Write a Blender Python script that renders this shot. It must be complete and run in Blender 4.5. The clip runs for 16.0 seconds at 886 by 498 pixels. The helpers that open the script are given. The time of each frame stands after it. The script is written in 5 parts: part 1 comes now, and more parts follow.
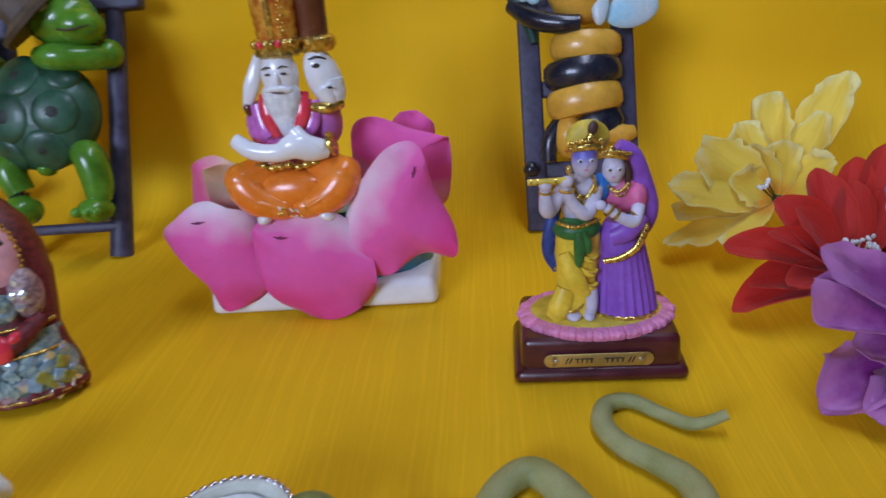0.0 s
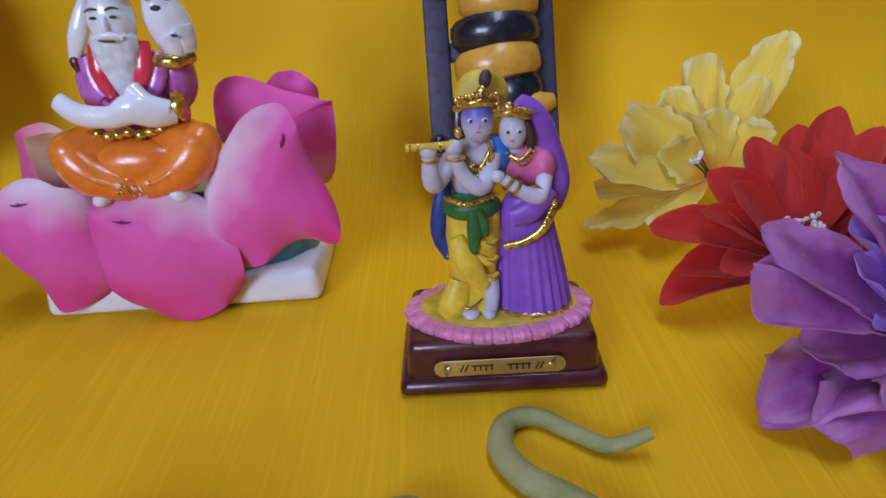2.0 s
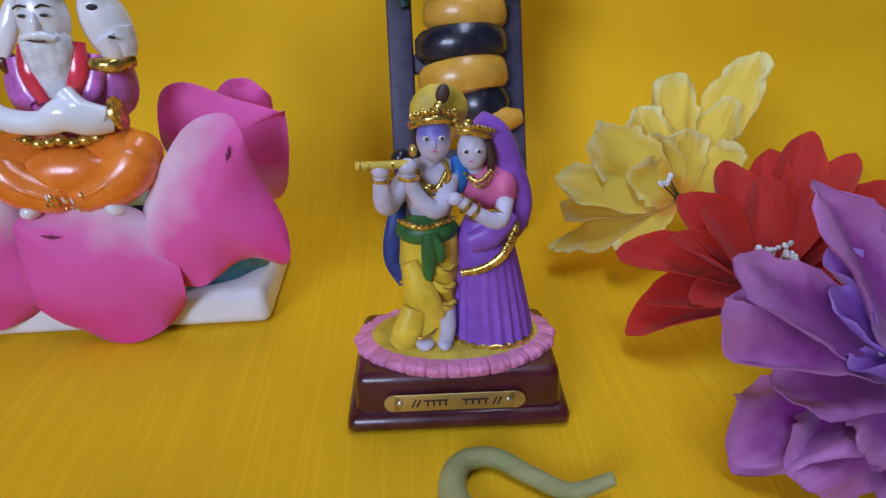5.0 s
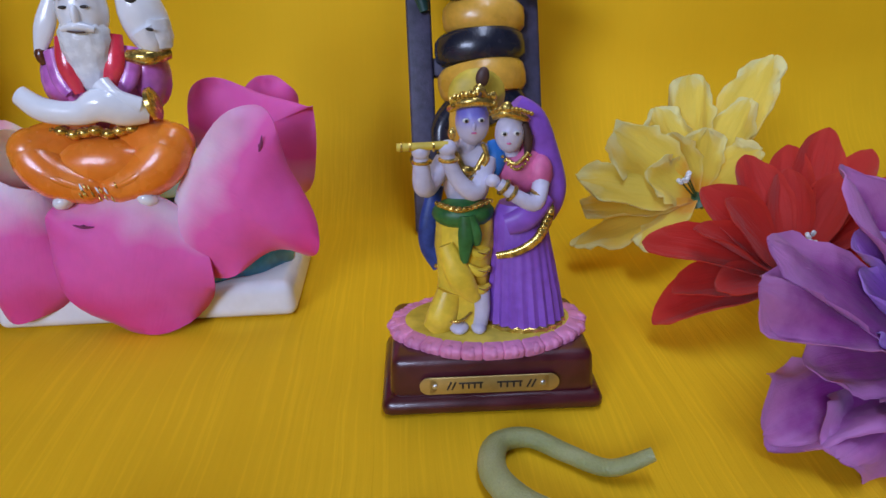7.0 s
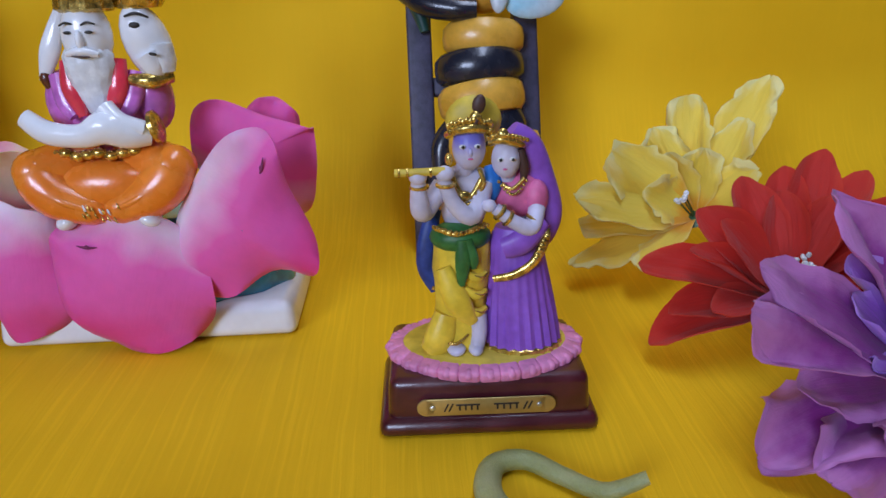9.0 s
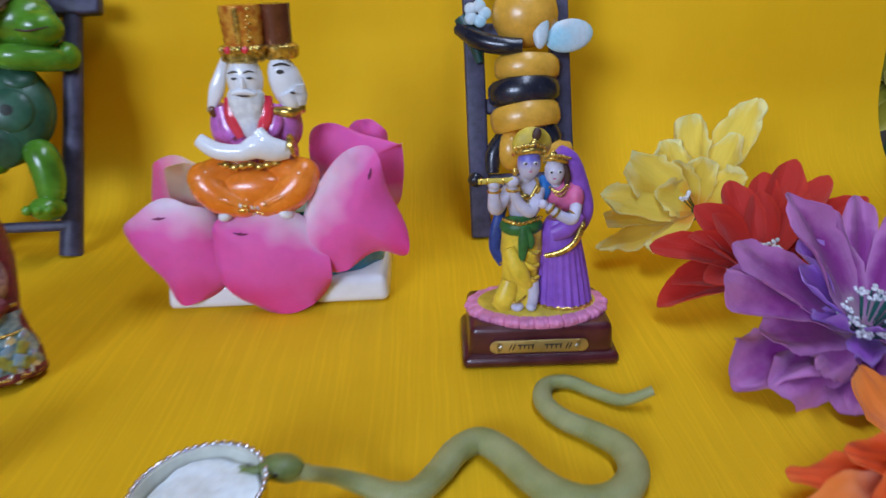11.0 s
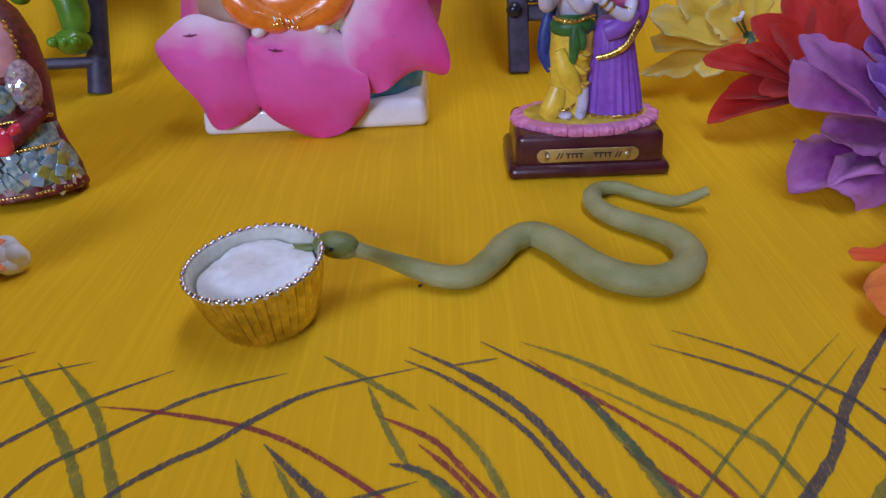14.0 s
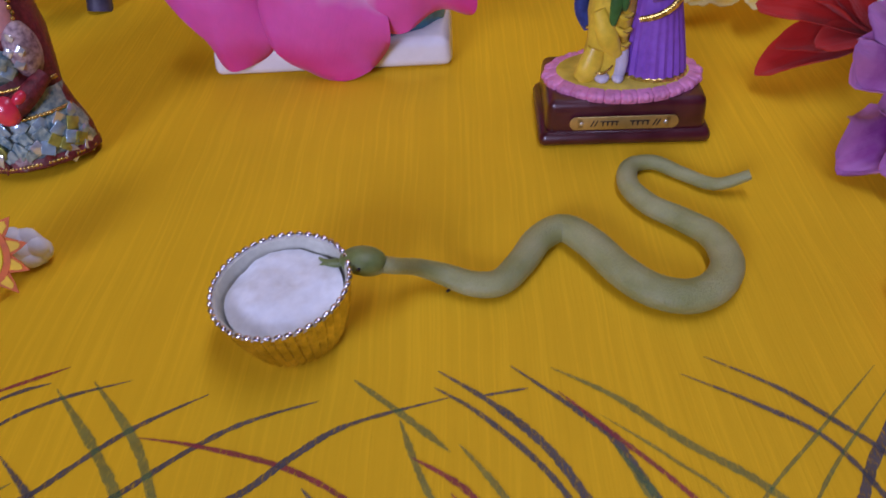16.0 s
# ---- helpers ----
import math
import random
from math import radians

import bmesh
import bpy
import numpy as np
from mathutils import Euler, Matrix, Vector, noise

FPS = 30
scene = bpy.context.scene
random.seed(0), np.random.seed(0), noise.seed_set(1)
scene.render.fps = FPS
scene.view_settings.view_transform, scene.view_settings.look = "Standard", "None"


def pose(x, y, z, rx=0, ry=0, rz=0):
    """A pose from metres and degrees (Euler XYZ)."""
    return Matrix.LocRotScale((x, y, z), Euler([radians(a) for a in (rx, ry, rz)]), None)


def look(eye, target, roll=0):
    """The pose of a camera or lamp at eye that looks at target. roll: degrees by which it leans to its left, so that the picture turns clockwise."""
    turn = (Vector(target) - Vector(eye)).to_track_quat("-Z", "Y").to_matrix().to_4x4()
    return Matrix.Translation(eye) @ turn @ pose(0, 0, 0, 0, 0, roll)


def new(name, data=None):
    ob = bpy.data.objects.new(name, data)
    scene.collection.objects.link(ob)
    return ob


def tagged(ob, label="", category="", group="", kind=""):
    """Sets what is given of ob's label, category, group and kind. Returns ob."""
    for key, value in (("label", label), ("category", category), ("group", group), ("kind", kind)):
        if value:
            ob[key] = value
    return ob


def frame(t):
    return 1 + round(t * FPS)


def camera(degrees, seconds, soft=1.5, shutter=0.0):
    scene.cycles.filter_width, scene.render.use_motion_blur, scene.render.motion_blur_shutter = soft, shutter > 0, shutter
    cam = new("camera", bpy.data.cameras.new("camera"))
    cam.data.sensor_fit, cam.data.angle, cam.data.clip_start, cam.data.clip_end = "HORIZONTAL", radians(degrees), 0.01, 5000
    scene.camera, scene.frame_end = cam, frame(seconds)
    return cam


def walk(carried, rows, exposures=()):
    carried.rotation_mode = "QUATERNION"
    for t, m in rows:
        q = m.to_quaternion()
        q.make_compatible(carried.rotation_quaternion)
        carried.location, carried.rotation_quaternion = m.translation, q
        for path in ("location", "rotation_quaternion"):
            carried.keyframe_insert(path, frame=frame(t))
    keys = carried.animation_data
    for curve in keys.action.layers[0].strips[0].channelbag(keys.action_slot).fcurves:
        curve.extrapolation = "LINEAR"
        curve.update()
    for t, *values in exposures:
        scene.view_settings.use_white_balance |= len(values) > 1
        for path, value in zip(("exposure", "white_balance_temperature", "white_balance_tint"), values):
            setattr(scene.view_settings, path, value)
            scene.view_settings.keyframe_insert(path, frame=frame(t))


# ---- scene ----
cam = camera(63.3, 16.0, 1.5, 0.6)
# eyes and targets in decimetres
PATH = [
    (0, (0.492, 0.447, 1.455), (0.335, 2.264, 0.633), -5.4),
    (0.5, (0.554, 0.655, 1.366), (0.454, 2.473, 0.538), -5.2),
    (1, (0.588, 0.746, 1.295), (0.529, 2.562, 0.459), -4.4),
    (1.5, (0.647, 0.796, 1.259), (0.623, 2.608, 0.412), -4.3),
    (2, (0.672, 0.856, 1.233), (0.664, 2.663, 0.377), -4.0),
    (2.5, (0.705, 0.95, 1.168), (0.733, 2.752, 0.302), -3.0),
    (3, (0.726, 0.981, 1.199), (0.771, 2.782, 0.331), -2.6),
    (3.5, (0.72, 0.987, 1.212), (0.784, 2.801, 0.371), -2.3),
    (4, (0.726, 0.999, 1.218), (0.791, 2.813, 0.379), -2.2),
    (6.5, (0.645, 0.945, 1.15), (0.737, 2.779, 0.358), -1.3),
    (7, (0.605, 0.929, 1.127), (0.702, 2.772, 0.357), -1.5),
    (7.5, (0.597, 0.931, 1.149), (0.689, 2.778, 0.386), -1.6),
    (8, (0.624, 0.937, 1.161), (0.711, 2.787, 0.405), -1.5),
    (10.3, (0.597, 0.738, 1.22), (0.685, 2.592, 0.476), -1.6),
    (10.5, (0.572, 0.635, 1.275), (0.644, 2.475, 0.496), -1.9),
    (11, (0.418, 0.211, 1.435), (0.452, 2.059, 0.671), -2.1),
    (11.5, (0.376, -0.194, 1.484), (0.395, 1.646, 0.702), -2.6),
    (12, (0.363, -0.374, 1.497), (0.368, 1.44, 0.655), -2.0),
    (12.5, (0.25, -0.295, 1.4), (0.218, 1.451, 0.427), -1.9),
    (13, (0.252, -0.046, 1.227), (0.206, 1.688, 0.231), -2.4),
    (13.5, (0.327, 0.062, 1.13), (0.299, 1.795, 0.132), -3.3),
    (14, (0.297, 0.122, 1.11), (0.275, 1.851, 0.105), -3.0),
    (14.5, (0.318, 0.234, 1.139), (0.284, 1.932, 0.083), -3.1),
    (15, (0.313, 0.429, 1.325), (0.24, 1.999, 0.087), -3.8),
    (15.5, (0.314, 0.472, 1.429), (0.239, 1.976, 0.112), -3.8),
    (16, (0.277, 0.437, 1.445), (0.195, 1.905, 0.089), -4.3),
]
walk(cam, [(t, look(0.1 * Vector(eye), 0.1 * Vector(target), roll)) for t, eye, target, roll in PATH],
     [(0, 0.05, 6500, 13), (1.5, 0.05, 6500, 19), (2.5, 0.1, 6500, 19), (4, 0.1, 6500, 16), (8, 0.1, 6500, 14), (11, 0.26, 6500, 9), (12, 0.12, 6500, 13), (13, 0.12, 6500, 16), (14, 0.0, 6500, 25), (15.5, -0.05, 6500, 38), (16, -0.08, 6500, 38)])

# ---- world, lamps, exposure ----
C = 0.01  # the plan below is in centimetres
world = bpy.data.worlds.new("room_air")
world.use_nodes = True
world.node_tree.nodes["Background"].inputs[0].default_value = (0.86, 0.92, 1.0, 1)
world.node_tree.nodes["Background"].inputs[1].default_value = 0.35
scene.world = world


def area_lamp(name, eye, target, w, h, watts, colour):
    lamp = bpy.data.lights.new(name, "AREA")
    lamp.shape, lamp.size, lamp.size_y = "RECTANGLE", w, h
    lamp.energy, lamp.color = watts, colour
    ob = new(name, lamp)
    ob.matrix_world = look(eye, target)
    return ob


# Unseen broad lamp added front left; no window is built there.
area_lamp("front_left_area_light", (-1.5, -2.7, 1.34), (0.0, 0.35, 0.03), 1.4, 1.0, 78.0, (0.59, 0.72, 1.02))
# Unseen lamp added above the table to brighten the middle of the cloth.
area_lamp("overhead_area_light", (0.16, 0.25, 0.71), (0.03, 0.25, 0.03), 0.6, 0.12, 2.35, (0.63, 0.75, 1.02))


# ---- materials ----
def nodes_of(name):
    m = bpy.data.materials.new(name)
    m.use_nodes = True
    return m, m.node_tree.nodes, m.node_tree.links, m.node_tree.nodes["Principled BSDF"]


def coords(nt, ln, scale=(1, 1, 1)):
    tc, mp = nt.new("ShaderNodeTexCoord"), nt.new("ShaderNodeMapping")
    mp.inputs["Scale"].default_value = scale
    ln.new(tc.outputs["Object"], mp.inputs[0])
    return mp.outputs[0]


def noise_of(nt, ln, vec, scale, detail=3.0, rough=0.55):
    n = nt.new("ShaderNodeTexNoise")
    n.inputs["Scale"].default_value, n.inputs["Detail"].default_value, n.inputs["Roughness"].default_value = scale, detail, rough
    ln.new(vec, n.inputs["Vector"])
    return n.outputs["Fac"]


def ramp(nt, ln, fac, stops):
    r = nt.new("ShaderNodeValToRGB")
    while len(r.color_ramp.elements) < len(stops):
        r.color_ramp.elements.new(0.5)
    for e, (p, c) in zip(r.color_ramp.elements, stops):
        e.position, e.color = p, (*c, 1)
    ln.new(fac, r.inputs[0])
    return r.outputs[0]


def mixed(nt, ln, fac, a, b, mode="MIX"):
    m = nt.new("ShaderNodeMix")
    m.data_type, m.blend_type = "RGBA", mode
    for sock, val in ((m.inputs[0], fac), (m.inputs[6], a), (m.inputs[7], b)):
        if isinstance(val, (int, float)):
            sock.default_value = val
        elif isinstance(val, tuple):
            sock.default_value = (*val, 1)
        else:
            ln.new(val, sock)
    return m.outputs[2]


def bump(nt, ln, bsdf, height, strength, dist):
    b = nt.new("ShaderNodeBump")
    b.inputs["Strength"].default_value, b.inputs["Distance"].default_value = strength, dist
    ln.new(height, b.inputs["Height"])
    ln.new(b.outputs[0], bsdf.inputs["Normal"])


def paint(name, col, rough=0.45, metal=0.0, var=0.25, grain=500, patch=90, relief=0.25, coat=0.0, sss=0.0, second=None, fleck=0.86):
    """A painted or moulded surface: two scales of tone, fine relief, uneven gloss."""
    m, nt, ln, bs = nodes_of(name)
    v = coords(nt, ln)
    big, fine = noise_of(nt, ln, v, patch, 2), noise_of(nt, ln, v, grain, 4)
    dark = tuple(c * (1 - var) for c in col)
    light = second or tuple(min(1, c * (1 + 0.6 * var) + 0.01) for c in col)
    base = ramp(nt, ln, big, [(0.32, dark), (0.68, light)])
    tone = ramp(nt, ln, fine, [(0.3, (fleck,) * 3), (0.7, (1, 1, 1))])
    ln.new(mixed(nt, ln, 1.0, base, tone, "MULTIPLY"), bs.inputs["Base Color"])
    ro = nt.new("ShaderNodeMapRange")
    ro.inputs["To Min"].default_value, ro.inputs["To Max"].default_value = max(0.02, rough - 0.1), min(1, rough + 0.12)
    ln.new(big, ro.inputs["Value"])
    ln.new(ro.outputs[0], bs.inputs["Roughness"])
    bs.inputs["Metallic"].default_value = metal
    bs.inputs["Coat Weight"].default_value = coat
    bs.inputs["Coat Roughness"].default_value = 0.08
    if sss:
        bs.inputs["Subsurface Weight"].default_value = sss
        bs.inputs["Subsurface Radius"].default_value = (1, 0.8, 0.5)
        bs.inputs["Subsurface Scale"].default_value = 0.002
    bump(nt, ln, bs, fine, relief, 0.0003)
    return m


def graded(name, low, high, z0, z1):
    """Resin sprayed in two colours that blend between two heights."""
    m = paint(name, low, 0.42, var=0.08, patch=200, sss=0.15, fleck=0.95)
    nt, ln = m.node_tree.nodes, m.node_tree.links
    bs = nt["Principled BSDF"]
    tc, sep, mr = nt.new("ShaderNodeTexCoord"), nt.new("ShaderNodeSeparateXYZ"), nt.new("ShaderNodeMapRange")
    ln.new(tc.outputs["Object"], sep.inputs[0])
    ln.new(sep.outputs["Z"], mr.inputs["Value"])
    mr.inputs["From Min"].default_value, mr.inputs["From Max"].default_value = z0, z1
    ln.new(mixed(nt, ln, mr.outputs[0], bs.inputs["Base Color"].links[0].from_socket, high), bs.inputs["Base Color"])
    return m


def crepe(name, col):
    """Yellow crepe cotton: fine crinkles that run away from the front edge, with their highlights and shade put into
    the colour, smoother where it hangs, weave and faint patches.
    """
    m, nt, ln, bs = nodes_of(name)
    tc, sep, hang = nt.new("ShaderNodeTexCoord"), nt.new("ShaderNodeSeparateXYZ"), nt.new("ShaderNodeMapRange")
    ln.new(tc.outputs["Object"], sep.inputs[0])
    ln.new(sep.outputs["Z"], hang.inputs["Value"])
    for sock, val in zip(("From Min", "From Max", "To Min", "To Max"), (0.005, 0.05, 0.37, 0.05)):
        hang.inputs[sock].default_value = val
    sway = nt.new("ShaderNodeVectorMath")
    sway.operation = "MULTIPLY_ADD"
    drift = nt.new("ShaderNodeTexNoise")
    drift.inputs["Scale"].default_value = 14
    ln.new(tc.outputs["Object"], drift.inputs["Vector"])
    ln.new(drift.outputs["Color"], sway.inputs[0])
    sway.inputs[1].default_value = (0.006, 0, 0)
    ln.new(tc.outputs["Object"], sway.inputs[2])

    def stretched(scale, detail):
        mp = nt.new("ShaderNodeMapping")
        mp.inputs["Scale"].default_value = scale
        ln.new(sway.outputs[0], mp.inputs[0])
        return noise_of(nt, ln, mp.outputs[0], 1.0, detail)

    line, wave = stretched((640, 9, 40), 2), stretched((1500, 30, 60), 2)
    weave = noise_of(nt, ln, tc.outputs["Object"], 2600, 2)
    patch = noise_of(nt, ln, tc.outputs["Object"], 9, 3)
    base = ramp(nt, ln, patch, [(0.3, tuple(c * 0.92 for c in col)), (0.7, tuple(c * 1.05 for c in col))])
    # Painted light: ridges tinted brighter and hollows darker along the crinkles.
    crinkle_light = ramp(nt, ln, line, [(0.3, (0.86, 0.84, 0.74)), (0.54, (0.94, 0.93, 0.88)), (0.62, (1.12, 1.14, 1.3)), (0.68, (0.95, 0.95, 0.9))])
    ln.new(mixed(nt, ln, hang.outputs[0], base, mixed(nt, ln, 1.0, base, crinkle_light, "MULTIPLY")), bs.inputs["Base Color"])
    bs.inputs["Roughness"].default_value = 0.72
    bs.inputs["Specular IOR Level"].default_value = 0.15
    total = nt.new("ShaderNodeMath")
    total.operation = "MULTIPLY_ADD"
    total.inputs[1].default_value = 0.35
    ln.new(wave, total.inputs[0])
    ln.new(line, total.inputs[2])
    total2 = nt.new("ShaderNodeMath")
    total2.operation = "MULTIPLY_ADD"
    total2.inputs[1].default_value = 0.3
    ln.new(weave, total2.inputs[0])
    ln.new(total.outputs[0], total2.inputs[2])
    b = nt.new("ShaderNodeBump")
    b.inputs["Distance"].default_value = 0.0006
    ln.new(hang.outputs[0], b.inputs["Strength"])
    ln.new(total2.outputs[0], b.inputs["Height"])
    ln.new(b.outputs[0], bs.inputs["Normal"])
    return m


def crayon(name, col, cover=0.86):
    """Wax crayon rubbed on crinkled cloth: it skips the hollows between the crinkles."""
    m, nt, ln, bs = nodes_of(name)
    line = noise_of(nt, ln, coords(nt, ln, (1500, 420, 60)), 1.0, 4, 0.7)
    patch = noise_of(nt, ln, coords(nt, ln), 160, 2)
    ln.new(ramp(nt, ln, patch, [(0.3, tuple(c * 0.8 for c in col)), (0.7, tuple(min(1, c * 1.25) for c in col))]), bs.inputs["Base Color"])
    ln.new(ramp(nt, ln, line, [(0.3, (0.12,) * 3), (0.45, (cover * 0.85,) * 3), (0.6, (cover,) * 3)]), bs.inputs["Alpha"])
    bs.inputs["Roughness"].default_value = 0.65
    return m


def petal_cloth(name, body, base, edge, reach, through_cloth):
    """Printed lotus fabric: its own colour from the root (low local z) to the rim."""
    m, nt, ln, bs = nodes_of(name)
    tc, sep, mr, drift = nt.new("ShaderNodeTexCoord"), nt.new("ShaderNodeSeparateXYZ"), nt.new("ShaderNodeMapRange"), nt.new("ShaderNodeMath")
    ln.new(tc.outputs["Object"], sep.inputs[0])
    drift.operation = "MULTIPLY_ADD"
    drift.inputs[1].default_value = reach * 0.5
    ln.new(noise_of(nt, ln, tc.outputs["Object"], 60, 1), drift.inputs[0])
    ln.new(sep.outputs["Z"], drift.inputs[2])
    mr.inputs["From Min"].default_value, mr.inputs["From Max"].default_value = reach * 0.15, reach * 1.25
    ln.new(drift.outputs[0], mr.inputs["Value"])
    col = ramp(nt, ln, mr.outputs[0], [(0.05, base), (0.38, body), (0.74, body), (1.0, edge)])
    crease = noise_of(nt, ln, coords(nt, ln, (900, 900, 90)), 1.0, 4)
    patch = noise_of(nt, ln, tc.outputs["Object"], 220, 3)
    col = mixed(nt, ln, 1.0, col, ramp(nt, ln, patch, [(0.3, (0.95,) * 3), (0.65, (1, 1, 1))]), "MULTIPLY")
    ln.new(col, bs.inputs["Base Color"])
    bs.inputs["Roughness"].default_value = 0.6
    bs.inputs["Sheen Weight"].default_value = 0.15
    bs.inputs["Subsurface Weight"].default_value = 0.25
    bs.inputs["Subsurface Scale"].default_value = 0.0015
    bump(nt, ln, bs, crease, 0.25, 0.0004)
    thin, mix = nt.new("ShaderNodeBsdfTranslucent"), nt.new("ShaderNodeMixShader")
    ln.new(col, thin.inputs[0])
    mix.inputs[0].default_value = through_cloth
    ln.new(bs.outputs[0], mix.inputs[1])
    ln.new(thin.outputs[0], mix.inputs[2])
    ln.new(mix.outputs[0], nt["Material Output"].inputs[0])
    return m


def fabric(name, body, root, rim, root_end=0.3, rim_start=0.55, rough=0.6, thin_share=0.35, vein=0.88):
    """Dyed fabric petal in its own UV: pale or dark root, body colour, a rim that fades along the edge, and pressed veins."""
    m, nt, ln, bs = nodes_of(name)
    tc, sep = nt.new("ShaderNodeTexCoord"), nt.new("ShaderNodeSeparateXYZ")
    ln.new(tc.outputs["UV"], sep.inputs[0])
    u, v = sep.outputs["X"], sep.outputs["Y"]
    mottle = noise_of(nt, ln, tc.outputs["Object"], 130, 3)

    def calc(op, a, b):
        n = nt.new("ShaderNodeMath")
        n.operation = op
        for sock, val in zip(n.inputs, (a, b)):
            if isinstance(val, (int, float)):
                sock.default_value = val
            else:
                ln.new(val, sock)
        return n.outputs[0]

    def smooth(val, lo, hi):
        n = nt.new("ShaderNodeMapRange")
        n.interpolation_type = "SMOOTHSTEP"
        n.inputs["From Min"].default_value, n.inputs["From Max"].default_value = lo, hi
        ln.new(val, n.inputs["Value"])
        return n.outputs[0]

    off = calc("MULTIPLY", calc("SUBTRACT", mottle, 0.5), 0.55)
    edge = calc("ADD", calc("ADD", calc("MULTIPLY", calc("MULTIPLY", u, u), 0.55), calc("MULTIPLY", calc("POWER", v, 4.0), 0.6)), off)
    col = mixed(nt, ln, smooth(calc("ADD", v, calc("MULTIPLY", off, 0.6)), root_end * 0.35, root_end), root, body)
    col = mixed(nt, ln, smooth(edge, rim_start - 0.3, rim_start + 0.25), col, rim)
    mp = nt.new("ShaderNodeMapping")
    mp.inputs["Scale"].default_value = (9, 2.2, 1)
    ln.new(tc.outputs["UV"], mp.inputs[0])
    veins = noise_of(nt, ln, mp.outputs[0], 1.0, 5, 0.6)
    weave = noise_of(nt, ln, tc.outputs["Object"], 1800, 2)
    tone = ramp(nt, ln, veins, [(0.3, (vein,) * 3), (0.6, (1, 1, 1))])
    col = mixed(nt, ln, 1.0, col, tone, "MULTIPLY")
    ln.new(col, bs.inputs["Base Color"])
    bs.inputs["Roughness"].default_value = rough
    bs.inputs["Sheen Weight"].default_value = 0.2
    bump(nt, ln, bs, calc("ADD", veins, calc("MULTIPLY", weave, 0.3)), 0.7, 0.0007)
    thin, mix = nt.new("ShaderNodeBsdfTranslucent"), nt.new("ShaderNodeMixShader")
    ln.new(col, thin.inputs[0])
    mix.inputs[0].default_value = thin_share
    ln.new(bs.outputs[0], mix.inputs[1])
    ln.new(thin.outputs[0], mix.inputs[2])
    ln.new(mix.outputs[0], nt["Material Output"].inputs[0])
    return m


CLOTH = crepe("yellow_crepe_cloth", (0.84, 0.485, 0.010))
DARK = crayon("slate_crayon", (0.078, 0.072, 0.08), 0.84)
GREEN = crayon("green_crayon", (0.12, 0.19, 0.055), 0.62)
RED = crayon("crimson_crayon", (0.30, 0.035, 0.045), 0.84)
WALL = paint("wall_plaster", (0.25, 0.21, 0.17), 0.85, var=0.06, grain=60, patch=3)
MAROON = paint("maroon_lacquer", (0.074, 0.005, 0.011), 0.33, coat=0.35, var=0.25)
BRASS = paint("brass_plate", (0.62, 0.47, 0.18), 0.42, 0.85, var=0.12)
INK = paint("black_ink", (0.02, 0.015, 0.012), 0.5)
STEEL = paint("screw_steel", (0.7, 0.68, 0.62), 0.3, 0.9)
PINKRIM = paint("pink_resin", (0.80, 0.27, 0.50), 0.5, var=0.2, patch=300)
YELLOWR = paint("yellow_resin", (0.68, 0.50, 0.05), 0.5, var=0.2, patch=200)
DHOTI = paint("ochre_yellow_resin", (0.90, 0.64, 0.05), 0.32, var=0.12, patch=220, sss=0.1)
FACEB = graded("violet_shaded_face_resin", (0.62, 0.58, 0.72), (0.20, 0.19, 0.66), 0.0733, 0.0768)
SKIN = paint("grey_lavender_resin", (0.63, 0.60, 0.74), 0.42, var=0.16, patch=200, sss=0.15, fleck=0.93)
GOLD = paint("gold_paint", (0.78, 0.54, 0.14), 0.24, 0.85, var=0.5, patch=500, relief=0.5)
VIOLET = paint("violet_resin", (0.29, 0.10, 0.60), 0.42, var=0.1, patch=200)
PINK = paint("rose_resin", (0.72, 0.15, 0.34), 0.45, var=0.2, patch=200)
GRASS = paint("green_resin", (0.03, 0.17, 0.035), 0.45, var=0.3, patch=250)
SKY = paint("bright_blue_resin", (0.02, 0.20, 0.62), 0.4, var=0.2, patch=200)
BLUE = paint("blue_resin", (0.02, 0.055, 0.28), 0.45, var=0.3, patch=250)
BROWN = paint("brown_resin", (0.07, 0.03, 0.025), 0.5)
PORCELAIN = paint("white_porcelain", (0.86, 0.89, 0.94), 0.14, coat=0.5, var=0.05, relief=0.05, fleck=0.97)
BEARD = paint("carved_porcelain", (0.84, 0.88, 0.94), 0.25, coat=0.4, var=0.12, grain=420, patch=260, relief=1.0, fleck=0.9)
TURQ = paint("turquoise_glaze", (0.04, 0.40, 0.60), 0.15, coat=0.6, var=0.4, patch=130)
ORANGE = paint("orange_glaze", (1.0, 0.25, 0.022), 0.26, coat=0.45, var=0.14, patch=160, relief=0.3, sss=0.15, fleck=0.95)
# The yellow second tone paints bright glints into the orange foil.
FOIL = paint("copper_foil", (1.0, 0.22, 0.03), 0.22, 0.35, var=0.4, patch=300, second=(1.0, 0.55, 0.08), relief=0.8, coat=0.4)
RUST = paint("rust_brown_glaze", (0.14, 0.035, 0.015), 0.25, coat=0.4)
CRIMSON = paint("crimson_glaze", (0.95, 0.045, 0.085), 0.2, coat=0.6)
MAGENTA = paint("magenta_glaze", (0.70, 0.19, 0.66), 0.22, coat=0.6, var=0.25, patch=150)
SLATE = paint("slate_wood_resin", (0.058, 0.053, 0.108), 0.5, var=0.45, grain=900, patch=140, relief=0.6)
LEAF = paint("bright_green_glaze", (0.10, 0.30, 0.02), 0.24, coat=0.4, var=0.4, patch=70)
SHELL = paint("dark_green_glaze", (0.018, 0.095, 0.048), 0.42, coat=0.12, var=0.45, patch=90)
SPOT = paint("olive_brown_glaze", (0.018, 0.03, 0.022), 0.6, var=0.4, patch=250)
